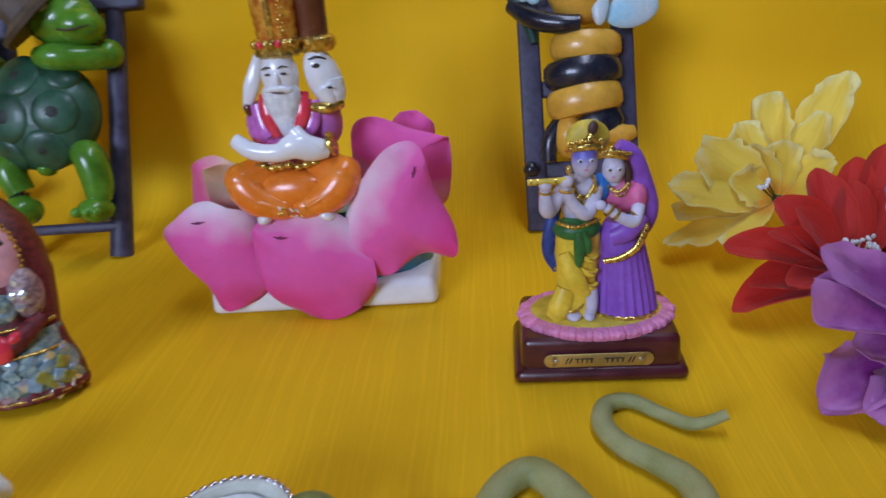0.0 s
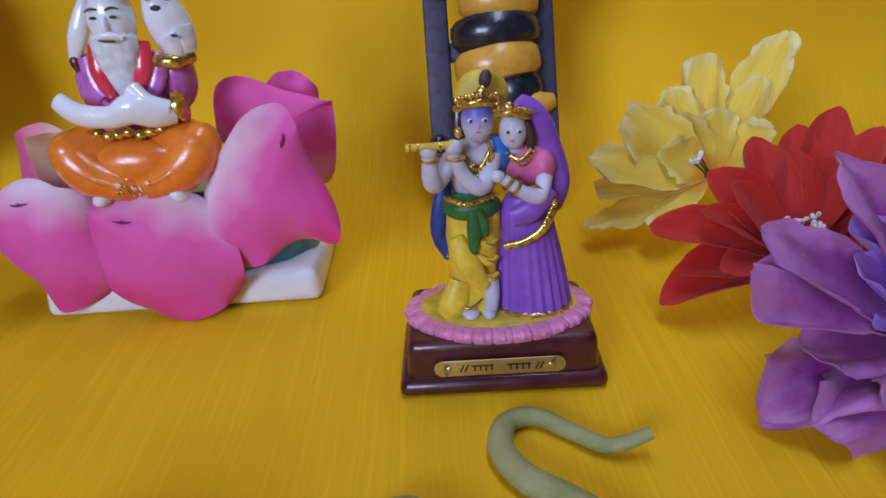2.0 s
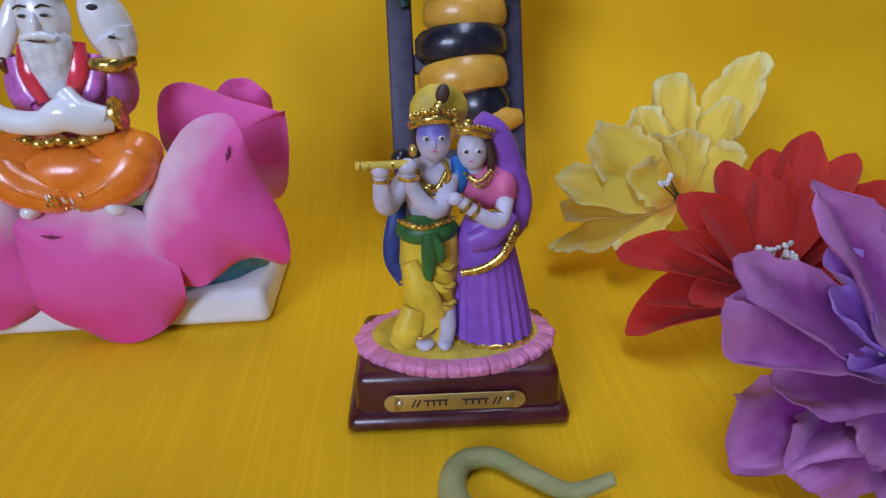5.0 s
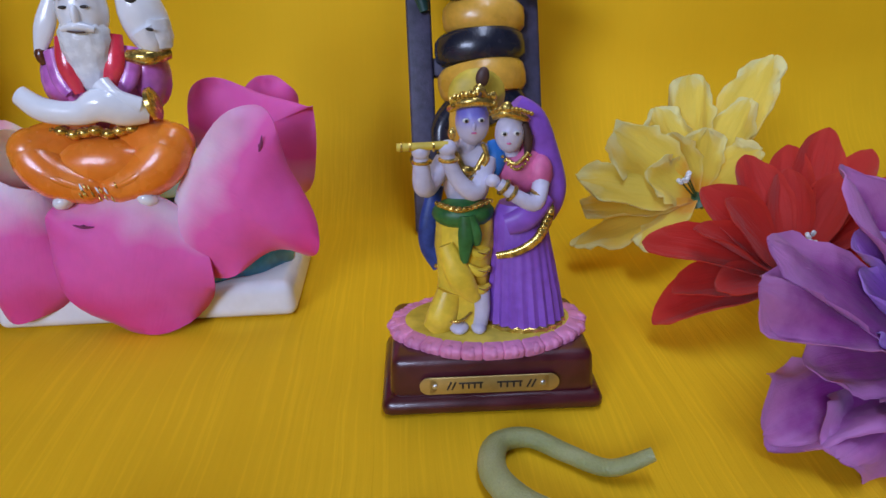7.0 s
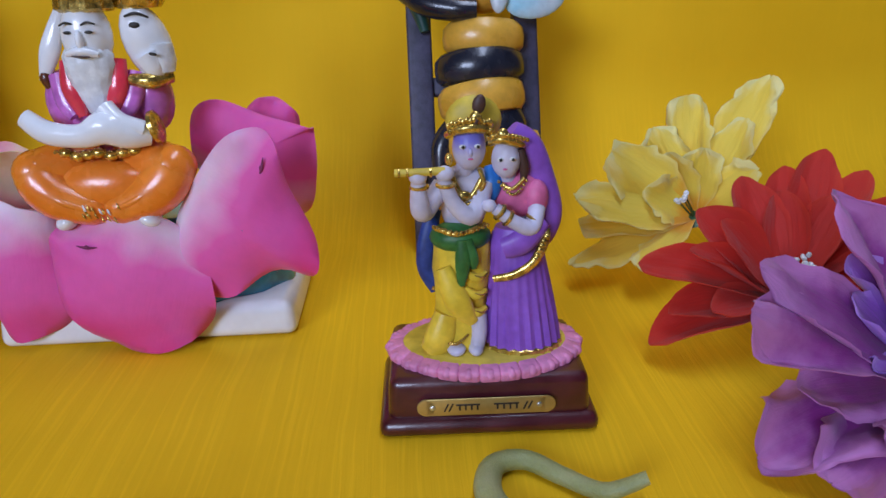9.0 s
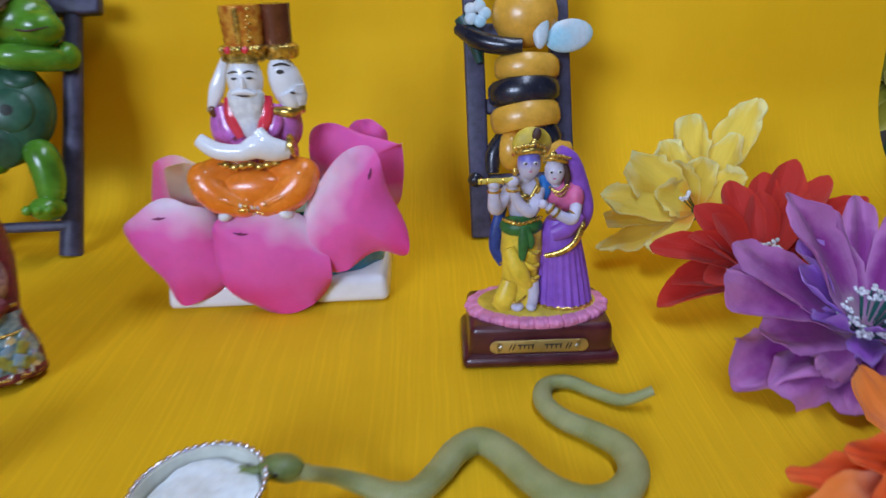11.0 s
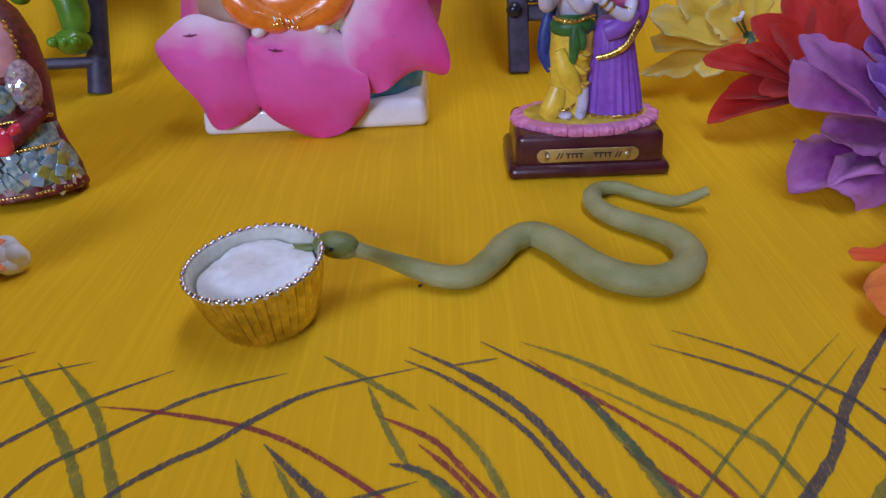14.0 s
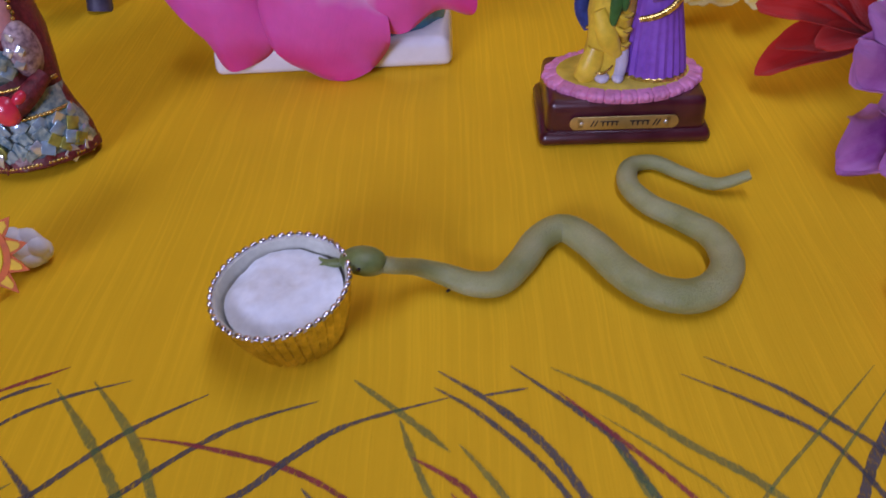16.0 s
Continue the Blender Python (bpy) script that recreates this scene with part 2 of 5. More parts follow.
HAT = paint("brown_felt_resin", (0.10, 0.07, 0.045), 0.6, var=0.3)
AMBER = paint("amber_yellow_resin", (0.78, 0.42, 0.05), 0.3, coat=0.2, var=0.15)
NAVY = paint("blue_black_resin", (0.012, 0.014, 0.028), 0.25, coat=0.3, var=0.2)
WING = paint("white_wing_resin", (0.72, 0.78, 0.82), 0.35, var=0.12, patch=70, second=(0.35, 0.66, 0.80))
TEAL = paint("dark_teal_resin", (0.01, 0.07, 0.06), 0.4)
WHITE = paint("white_enamel", (0.8, 0.8, 0.8), 0.3, var=0.05)
RUBBER = paint("pale_green_rubber", (0.365, 0.395, 0.13), 0.4, var=0.25, grain=1600, patch=70, sss=0.6, relief=1.0, second=(0.42, 0.43, 0.20))
RUBBERD = paint("dark_green_rubber", (0.20, 0.26, 0.075), 0.42, var=0.25, grain=1400, patch=120, sss=0.3, relief=0.5)
CUPGOLD = paint("gold_foil_cup", (0.76, 0.62, 0.32), 0.2, 1.0, var=0.3, patch=260, relief=0.5)
SILVER = paint("silver_beads", (0.80, 0.76, 0.80), 0.18, 1.0, var=0.2, patch=900)
CREAM = paint("cream_lining", (0.66, 0.68, 0.58), 0.3, var=0.08)
COTTON = paint("white_cotton", (0.86, 0.92, 0.97), 0.5, var=0.03, grain=400, relief=0.4)
FACEP = paint("rosy_face_enamel", (0.82, 0.40, 0.45), 0.38, var=0.2, patch=90)
HOOD = paint("dark_red_glitter", (0.17, 0.014, 0.018), 0.42, var=0.5, grain=1500, patch=500, relief=0.8)
GLITTER = paint("blue_silver_glitter", (0.14, 0.36, 0.48), 0.35, 0.1, var=0.5, grain=1500, patch=450, second=(0.46, 0.58, 0.50), relief=1.0)
MAUVE = paint("mauve_glitter", (0.34, 0.16, 0.25), 0.35, 0.15, var=0.6, grain=1500, patch=450, second=(0.60, 0.45, 0.45), relief=1.0)
BRONZE = paint("bronze_glitter", (0.24, 0.15, 0.07), 0.4, 0.15, var=0.5, grain=1500, patch=450, second=(0.46, 0.34, 0.22), relief=1.0)
# Blue base colour stands in for the darker reflections in the mirror chips.
MIRRORB = paint("blue_reflection_chip", (0.42, 0.62, 0.74), 0.16, 0.4, var=0.25, patch=300)
CHIPY = paint("olive_gold_chip", (0.42, 0.42, 0.08), 0.3, 0.3, var=0.3, patch=300)
# Bluish white base with less metal paints in the chips' bright sparkle.
MIRROR = paint("mirror_chip", (0.82, 0.89, 0.96), 0.1, 0.65, var=0.05, relief=0.05)
SUNY = paint("bright_yellow_felt_pen", (0.95, 0.75, 0.004), 0.6, var=0.08, patch=200)
SUNR = paint("deep_yellow_felt_pen", (0.95, 0.58, 0.01), 0.6, var=0.15, patch=300)
SUNO = paint("orange_red_felt_pen", (0.74, 0.14, 0.01), 0.6, var=0.2, patch=300)
PAPER = paint("white_paper", (0.78, 0.77, 0.76), 0.8, var=0.05)
LOTUS = petal_cloth("pink_lotus_fabric", (0.90, 0.115, 0.47), (0.92, 0.74, 0.86), (0.86, 0.055, 0.31), 0.045, 0.12)
LOTUSC = petal_cloth("cream_rooted_lotus_fabric", (0.90, 0.16, 0.42), (0.88, 0.70, 0.52), (0.88, 0.10, 0.36), 0.045, 0.2)
YPETAL = fabric("yellow_petal_fabric", (1.0, 0.80, 0.10), (1.0, 0.50, 0.02), (1.0, 0.93, 0.42), 0.42, 0.62, thin_share=0.3, vein=0.95)
RPETAL = fabric("red_petal_fabric", (0.70, 0.026, 0.014), (0.42, 0.014, 0.01), (0.78, 0.045, 0.02), 0.4, 0.6, vein=0.93)
PPETAL = fabric("purple_petal_fabric", (0.38, 0.04, 0.36), (0.74, 0.46, 0.60), (0.70, 0.28, 0.66), 0.36, 0.36, rough=0.5, vein=0.92)
VPETAL = fabric("violet_petal_fabric", (0.50, 0.13, 0.78), (0.66, 0.44, 0.70), (0.62, 0.32, 0.88), 0.34, 0.5, rough=0.45, vein=0.92)
LIME = fabric("lime_petal_fabric", (0.50, 0.46, 0.03), (0.16, 0.20, 0.02), (0.72, 0.66, 0.14), 0.5, 0.6)
OPETAL = fabric("orange_petal_fabric", (1.0, 0.135, 0.01), (0.95, 0.52, 0.30), (1.0, 0.22, 0.03), 0.46, 0.62, vein=0.94)
PEACH = fabric("peach_orange_petal_fabric", (1.0, 0.30, 0.035), (0.92, 0.64, 0.48), (1.0, 0.36, 0.06), 0.75, 0.75, vein=0.94)
PALEG = paint("pale_green_plastic", (0.62, 0.58, 0.30), 0.4, var=0.2)
TEALP = paint("teal_green_plastic", (0.02, 0.14, 0.12), 0.4, var=0.3)
STAMEN = paint("white_stamen", (0.78, 0.80, 0.84), 0.5, var=0.3, patch=600)
STEM = paint("green_plastic_stem", (0.03, 0.10, 0.03), 0.4)
WINE = fabric("wine_red_petal_fabric", (0.16, 0.008, 0.022), (0.05, 0.004, 0.01), (0.24, 0.016, 0.03))


# ---- shape tools (centimetres) ----
class Shape:
    def __init__(self):
        self.v, self.f, self.i, self.m, self.uv = [], [], [], [], []

    def add(self, verts, faces, mat):
        if mat not in self.m:
            self.m.append(mat)
        k, n = self.m.index(mat), len(self.v)
        self.v += [tuple(p) for p in verts]
        self.f += [tuple(a + n for a in f) for f in faces]
        self.i += [k] * len(faces)
        return self


def turned(c, rot):
    return Matrix.Translation(c) @ Euler([radians(a) for a in rot]).to_matrix().to_4x4()


def grid_faces(nu, nv, loop=False):
    """Faces of nu x nv points, row by row; loop joins the ends of each row."""
    out = []
    for j in range(nv - 1):
        for i in range(nu if loop else nu - 1):
            a, b = j * nu + i, j * nu + (i + 1) % nu
            out.append((a, b, b + nu, a + nu))
    return out


def ball(s, mat, c, r, rot=(0, 0, 0), seg=18, rings=11):
    r = (r, r, r) if isinstance(r, (int, float)) else r
    m = turned(c, rot)
    pts = [m @ Vector((r[0] * math.sin(p) * math.cos(a), r[1] * math.sin(p) * math.sin(a), -r[2] * math.cos(p)))
           for p in (math.pi * (j + 0.02) / (rings + 0.04 - 1) for j in range(rings)) for a in (2 * math.pi * i / seg for i in range(seg))]
    n = seg * (rings - 1)
    return s.add(pts, grid_faces(seg, rings, True) + [tuple(range(seg - 1, -1, -1)), tuple(range(n, n + seg))], mat)


def spline(pts, per=6):
    """Catmull-Rom points through pts (tuples of any length)."""
    p = [Vector(a) for a in pts]
    out = []
    for k in range(len(p) - 1):
        a, b, c, d = p[max(k - 1, 0)], p[k], p[k + 1], p[min(k + 2, len(p) - 1)]
        for j in range(per):
            t = j / per
            out.append(0.5 * (2 * b + (c - a) * t + (2 * a - 5 * b + 4 * c - d) * t * t + (3 * b - a - 3 * c + d) * t ** 3))
    return out + [p[-1]]


def tube(s, mat, pts, rad, seg=12, flat=1.0, per=6, up=(0, 1, 0)):
    """A round or flattened (along up) tube through pts, with radii rad."""
    line = spline(pts, per)
    rr = [max(v[0], 0.01) for v in spline([(r, 0) for r in rad], per)] if len(rad) > 1 else [rad[0]] * len(line)
    verts, up = [], Vector(up)
    for k, p in enumerate(line):
        d = (line[min(k + 1, len(line) - 1)] - line[max(k - 1, 0)]).normalized()
        side = d.cross(up)
        side = side.normalized() if side.length > 1e-4 else Vector((1, 0, 0))
        top = side.cross(d)
        verts += [p + rr[k] * (side * math.cos(a) + top * flat * math.sin(a)) for a in (2 * math.pi * i / seg for i in range(seg))]
    n = seg * (len(line) - 1)
    return s.add(verts, [f[::-1] for f in grid_faces(seg, len(line), True)] + [tuple(range(seg)), tuple(range(n + seg - 1, n - 1, -1))], mat)


def lathe(s, mat, prof, c=(0, 0, 0), sx=1.0, sy=1.0, seg=32, rot=(0, 0, 0), wave=None, cap=True, shift=None):
    """Profile (r, z) turned round z; wave(angle, z) scales the radius; shift(z) moves each ring in x, y."""
    m = turned(c, rot)
    verts = []
    for r, z in prof:
        dx, dy = shift(z) if shift else (0, 0)
        for i in range(seg):
            a = 2 * math.pi * i / seg
            q = r * (wave(a, z) if wave else 1)
            verts.append(m @ Vector((q * sx * math.cos(a) + dx, q * sy * math.sin(a) + dy, z)))
    n = seg * (len(prof) - 1)
    return s.add(verts, grid_faces(seg, len(prof), True) + ([tuple(range(seg - 1, -1, -1)), tuple(range(n, n + seg))] if cap else []), mat)


def slab(s, mat, c, size, bev=0.1, rot=(0, 0, 0), taper=1.0, segs=3):
    """A box with rounded edges; taper shrinks its top."""
    bm = bmesh.new()
    bmesh.ops.create_cube(bm, size=1)
    for v in bm.verts:
        k = taper if v.co.z > 0 else 1
        v.co = Vector((v.co.x * size[0] * k, v.co.y * size[1] * k, v.co.z * size[2]))
    bmesh.ops.bevel(bm, geom=bm.edges[:], offset=bev, segments=segs, profile=0.5, affect="EDGES")
    m = turned(c, rot)
    bm.verts.index_update()
    s.add([m @ v.co for v in bm.verts], [tuple(v.index for v in f.verts) for f in bm.faces], mat)
    bm.free()
    return s


def leaf(s, mat, length, width, thick=0.05, cup=0.25, curl=0.3, ruffle=0.06, seed=0, nu=17, nv=22, root=0.2, jag=0.03, point=0.0):
    """A petal along local z from its narrow root, with its hollow to -y, a scalloped rim, pressed pleats and real thickness."""
    rnd = random.Random(seed)
    ph = [rnd.uniform(0, 6.28) for _ in range(5)]
    top, bot = [], []
    for j in range(nv):
        t = 1 - (1 - j / (nv - 1)) ** 1.9
        grow = math.sin(min(1, t / 0.62) * math.pi / 2) ** 1.25
        close = max(0.004, 1 - max(0, (t - 0.5) / 0.5) ** (3.2 - 1.2 * point)) ** 0.5
        w = width * 0.5 * (root + (1 - root) * grow) * close
        w *= 1 + 1.5 * jag * t * (0.8 * math.sin(26 * t + ph[3]) + 0.5 * math.sin(47 * t + ph[1]))
        for i in range(nu):
            u = 2 * i / (nu - 1) - 1
            rag = 1 + jag * (0.7 * math.sin(8 * u + ph[0]) + 0.6 * math.sin(17 * u + ph[3])) * t ** 3 * close
            z = length * (t * rag - 0.05 * u * u * t ** 3 * close)
            x = u * w
            a = 2 * x / width
            y = -cup * width * 0.5 * a * a * (0.4 + 0.6 * t) + curl * length * t * t
            y += ruffle * width * (0.5 * t * t * math.sin(6 * a + ph[1]) * abs(a) + 0.45 * math.sin(7 * t + ph[2]) * a * t + 0.3 * t * t * math.sin(3 * a + ph[4]))
            y += width * (0.03 * math.exp(-(a / 0.16) ** 2) * (1 - t) + 0.008 * math.cos(15 * a + ph[4]) * t)
            y += 0.05 * width * t * (noise.noise(Vector((x * 1.3, z * 1.1, seed * 1.7))) + 0.5 * noise.noise(Vector((x * 3.1, z * 2.4, seed * 2.3))))
            top.append((x, y, z))
            bot.append((x, y + thick, z))
            s.uv.append((u, t))
    s.uv += s.uv[-nu * nv:]
    f = grid_faces(nu, nv)
    n = nu * nv
    rim = [j * nu for j in range(nv)][::-1] + list(range(1, nu)) + [j * nu + nu - 1 for j in range(1, nv)] + list(range(nv * nu - 2, (nv - 1) * nu, -1))
    side = [(rim[k], rim[(k + 1) % len(rim)], rim[(k + 1) % len(rim)] + n, rim[k] + n) for k in range(len(rim))]
    return s.add(top + bot, f + [tuple(a + n for a in q[::-1]) for q in f] + [q[::-1] for q in side], mat)


def mesh_of(name, s, sharp=45):
    me = bpy.data.meshes.new(name)
    me.from_pydata([(x * C, y * C, z * C) for x, y, z in s.v], [], s.f)
    for m in s.m:
        me.materials.append(m)
    me.polygons.foreach_set("material_index", s.i)
    me.polygons.foreach_set("use_smooth", [True] * len(s.f))
    if s.uv:
        layer = me.uv_layers.new(name="petal")
        layer.data.foreach_set("uv", [c for f in s.f for a in f for c in s.uv[a]])
    me.validate()
    me.update()
    me.set_sharp_from_angle(angle=radians(sharp))
    return me


def at(x, y, z, rx=0, ry=0, rz=0):
    return pose(x * C, y * C, z * C, rx, ry, rz)


def thing(name, s, m, label, category, group="", kind="", sharp=45):
    """A top-level thing: one mesh, or an Empty (s None) that carries parts."""
    ob = new(name, mesh_of(name, s, sharp) if s else None)
    if not s:
        ob.empty_display_size = 0.01
    ob.matrix_world = m
    return tagged(ob, label, category, group, kind)


def part(name, s, parent, label="", m=None, sharp=45):
    """One mesh under a thing or a part, in the parent's own axes."""
    ob = new(name, s if isinstance(s, bpy.types.Mesh) else mesh_of(name, s, sharp))
    ob.parent = parent
    if m is not None:
        ob.matrix_local = m
    return tagged(ob, label)


# ---- the setting ----
def fold(x, z):
    """Depth of the hanging cloth's folds."""
    g = min(1, max(0, (z - 1) / 9)) * min(1, max(0, (32.3 - x) / 9))
    return g * (1.5 * math.sin(x / 6.3 + 0.9) + 0.8 * math.sin(x / 3.7 + 2.2 + z * 0.02) + 0.5 * math.sin(x / 11 - 0.7) + 0.4 * math.sin(x / 2.2 + 1.0 + z * 0.05))


def backdrop_point(x, t):
    """t runs from 0 (lying) to 1 (top of the hanging cloth)."""
    z0, y0, rad = 0.0, 39.6, 6.5
    arc = rad * math.pi / 2
    d = t * 62
    if d < arc:
        a = d / rad
        y, z = y0 + rad * math.sin(a), z0 + rad * (1 - math.cos(a))
    else:
        y, z = y0 + rad + (d - arc) * 0.03, z0 + rad + d - arc
    return (x, y + fold(x, z) * 1.0, z)


s = Shape()
rows = [-55 + (39.6 + 55) * k / 30 for k in range(30)]
xs = [-70 + 102.3 * i / 180 for i in range(181)]
sheet = [(x, y, 0) for y in rows for x in xs] + [backdrop_point(x, (k / 74) ** 1.5) for k in range(75) for x in xs]
s.add(sheet, grid_faces(181, 105), CLOTH)
tablecloth = thing("tablecloth", s, at(0, 0, 0), "bright yellow crinkled cotton cloth, laid flat and hung up behind", "cloth", kind="structure", sharp=80)
s = Shape().add([(32.3 + 37.7 * i / 9, -55 + 105 * j / 20, 0) for j in range(21) for i in range(10)], grid_faces(10, 21), CLOTH)
thing("cloth_margin", s, at(0, 0, 0), "bright yellow crinkled cotton cloth spread flat", "cloth", kind="structure")
for name, c, size in (("wall_north", (0, 120, 55), (440, 6, 270)), ("wall_south", (0, -320, 55), (440, 6, 270)), ("wall_east", (220, -100, 55), (6, 446, 270)),
                      ("wall_west", (-220, -100, 55), (6, 446, 270)), ("ceiling", (0, -100, 193), (446, 446, 6)), ("floor", (0, -100, -83), (446, 446, 6))):
    thing(name, slab(Shape(), WALL, (0, 0, 0), size, 0.3, segs=1), at(*c), "plain cream plastered room " + name.split("_")[0], name.split("_")[0], kind="structure")
table = thing("table", None, at(0, -2.5, -1.6), "plain wooden table under the yellow cloth", "table")
part("tabletop", slab(Shape(), HAT, (0, 0, 0), (139, 104, 3), 0.4), table)
for lx in (-62, 62):
    for ly in (-45, 45):
        part("leg", slab(Shape(), HAT, (lx, ly, -40), (5, 5, 77), 0.4), table)


def stroke(mat, width, *pts):
    """A crayon stroke on the cloth: a thin film that tapers and wavers."""
    rnd = random.Random(int(100 * pts[0][0] + 37 * pts[0][1]))
    line = [Vector((x, y, 0)) for x, y in pts]
    for end, near in ((0, 1), (-1, -2)):
        x, y = line[end].x, line[end].y
        if y < 10.3 or (x < -9.8 and y < 15) or x > 12.9:
            line[end] = line[end] + 2.6 * (line[end] - line[near]).normalized()
    line = spline(line, 16)
    verts = []
    for k, p in enumerate(line):
        d = (line[min(k + 1, len(line) - 1)] - line[max(k - 1, 0)]).normalized()
        n = Vector((-d.y, d.x, 0))
        e = min(1, 0.12 + 3.5 * min(k, len(line) - 1 - k) / len(line))
        w = 0.5 * width * e * rnd.uniform(0.78, 1.2)
        z = LAYER[0]
        verts += [(p.x + n.x * w, p.y + n.y * w, z), (p.x - n.x * w, p.y - n.y * w, z)]
    LAYER[0] += 0.0004
    return part("crayon_stroke", Shape().add(verts, [(2 * k, 2 * k + 1, 2 * k + 3, 2 * k + 2) for k in range(len(line) - 1)], mat), tablecloth)


LAYER = [0.012]

# ---- the couple on their stand ----
stand = thing("figurine_stand", None, at(8.13, 26.75, 0, 0, 0, -1.5), "glossy maroon stand with brass plate and pink lotus rim", "stand")
s = slab(Shape(), MAROON, (0, 0, 0.27), (5.9, 3.8, 0.54), 0.26, taper=0.97)
part("foot_moulding", s, stand)
part("block", slab(Shape(), MAROON, (0, 0.02, 1.0), (5.38, 3.42, 1.3), 0.26, taper=0.97), stand)
ell = [(2.42 * math.cos(2 * math.pi * k / 720), 1.5 * math.sin(2 * math.pi * k / 720)) for k in range(721)]
arc = [0.0]
for (ax, ay), (bx, by) in zip(ell, ell[1:]):
    arc.append(arc[-1] + math.hypot(bx - ax, by - ay))
for k in range(24):
    n = next(i for i, d in enumerate(arc) if d >= arc[-1] * k / 24)
    px, py = ell[n]
    turn = math.degrees(math.atan2(py * 2.42 / 1.5, px * 1.5 / 2.42))
    s = slab(Shape(), PINKRIM, (px, py, 1.72), (0.54, 0.58, 0.33), 0.1, (0, 10, turn))
    ball(s, PINKRIM, (px * 1.07, py * 1.1, 1.74), (0.18, 0.16, 0.15), (0, 10, turn), 10, 7)
    part("lotus_petal", s, stand, "pink moulded lotus petal" if k == 0 else "")
part("rim_band", lathe(Shape(), PINKRIM, [(2.3, 1.58), (2.58, 1.6), (2.62, 1.7), (2.5, 1.8), (2.3, 1.82)], sy=0.635, seg=72, wave=lambda a, z: 1 + 0.012 * math.cos(24 * a), cap=False), stand, "pink moulded rim")
part("mound", lathe(Shape(), YELLOWR, [(2.45, 1.6), (2.42, 1.84), (2.2, 1.93), (0.1, 1.96)], sy=0.62), stand, "yellow painted oval mound")
s = slab(Shape(), BRASS, (-0.1, -1.83, 0.92), (3.1, 0.05, 0.5), 0.02)
for x in (-1.65, 1.45):
    lathe(s, BRASS, [(0.22, -0.025), (0.25, -0.02), (0.25, 0.02), (0.22, 0.025)], (x, -1.83, 0.92), seg=24, rot=(90, 0, 0))
plate = part("plate", s, stand, "brass name plate with two screws")
for x in (-1.5, 1.28):
    part("screw", ball(Shape(), STEEL, (x, -1.86, 0.92), (0.08, 0.04, 0.08), (0, 0, 0), 10, 7), plate)
for x, w in ((-0.58, 0.62), (0.42, 0.66)):
    part("writing_bar", slab(Shape(), INK, (x, -1.862, 0.99), (w, 0.012, 0.05), 0.004, segs=1), plate)
    for k in range(4):
        part("writing_bar", slab(Shape(), INK, (x - w / 2 + 0.1 + k * (w - 0.16) / 3, -1.862, 0.91), (0.05, 0.012, 0.17), 0.004, segs=1), plate)
for x in (-1.14, -1.02, 0.92, 1.04):
    part("writing_bar", slab(Shape(), INK, (x, -1.862, 0.92), (0.045, 0.012, 0.26), 0.004, (0, 24, 0), segs=1), plate)


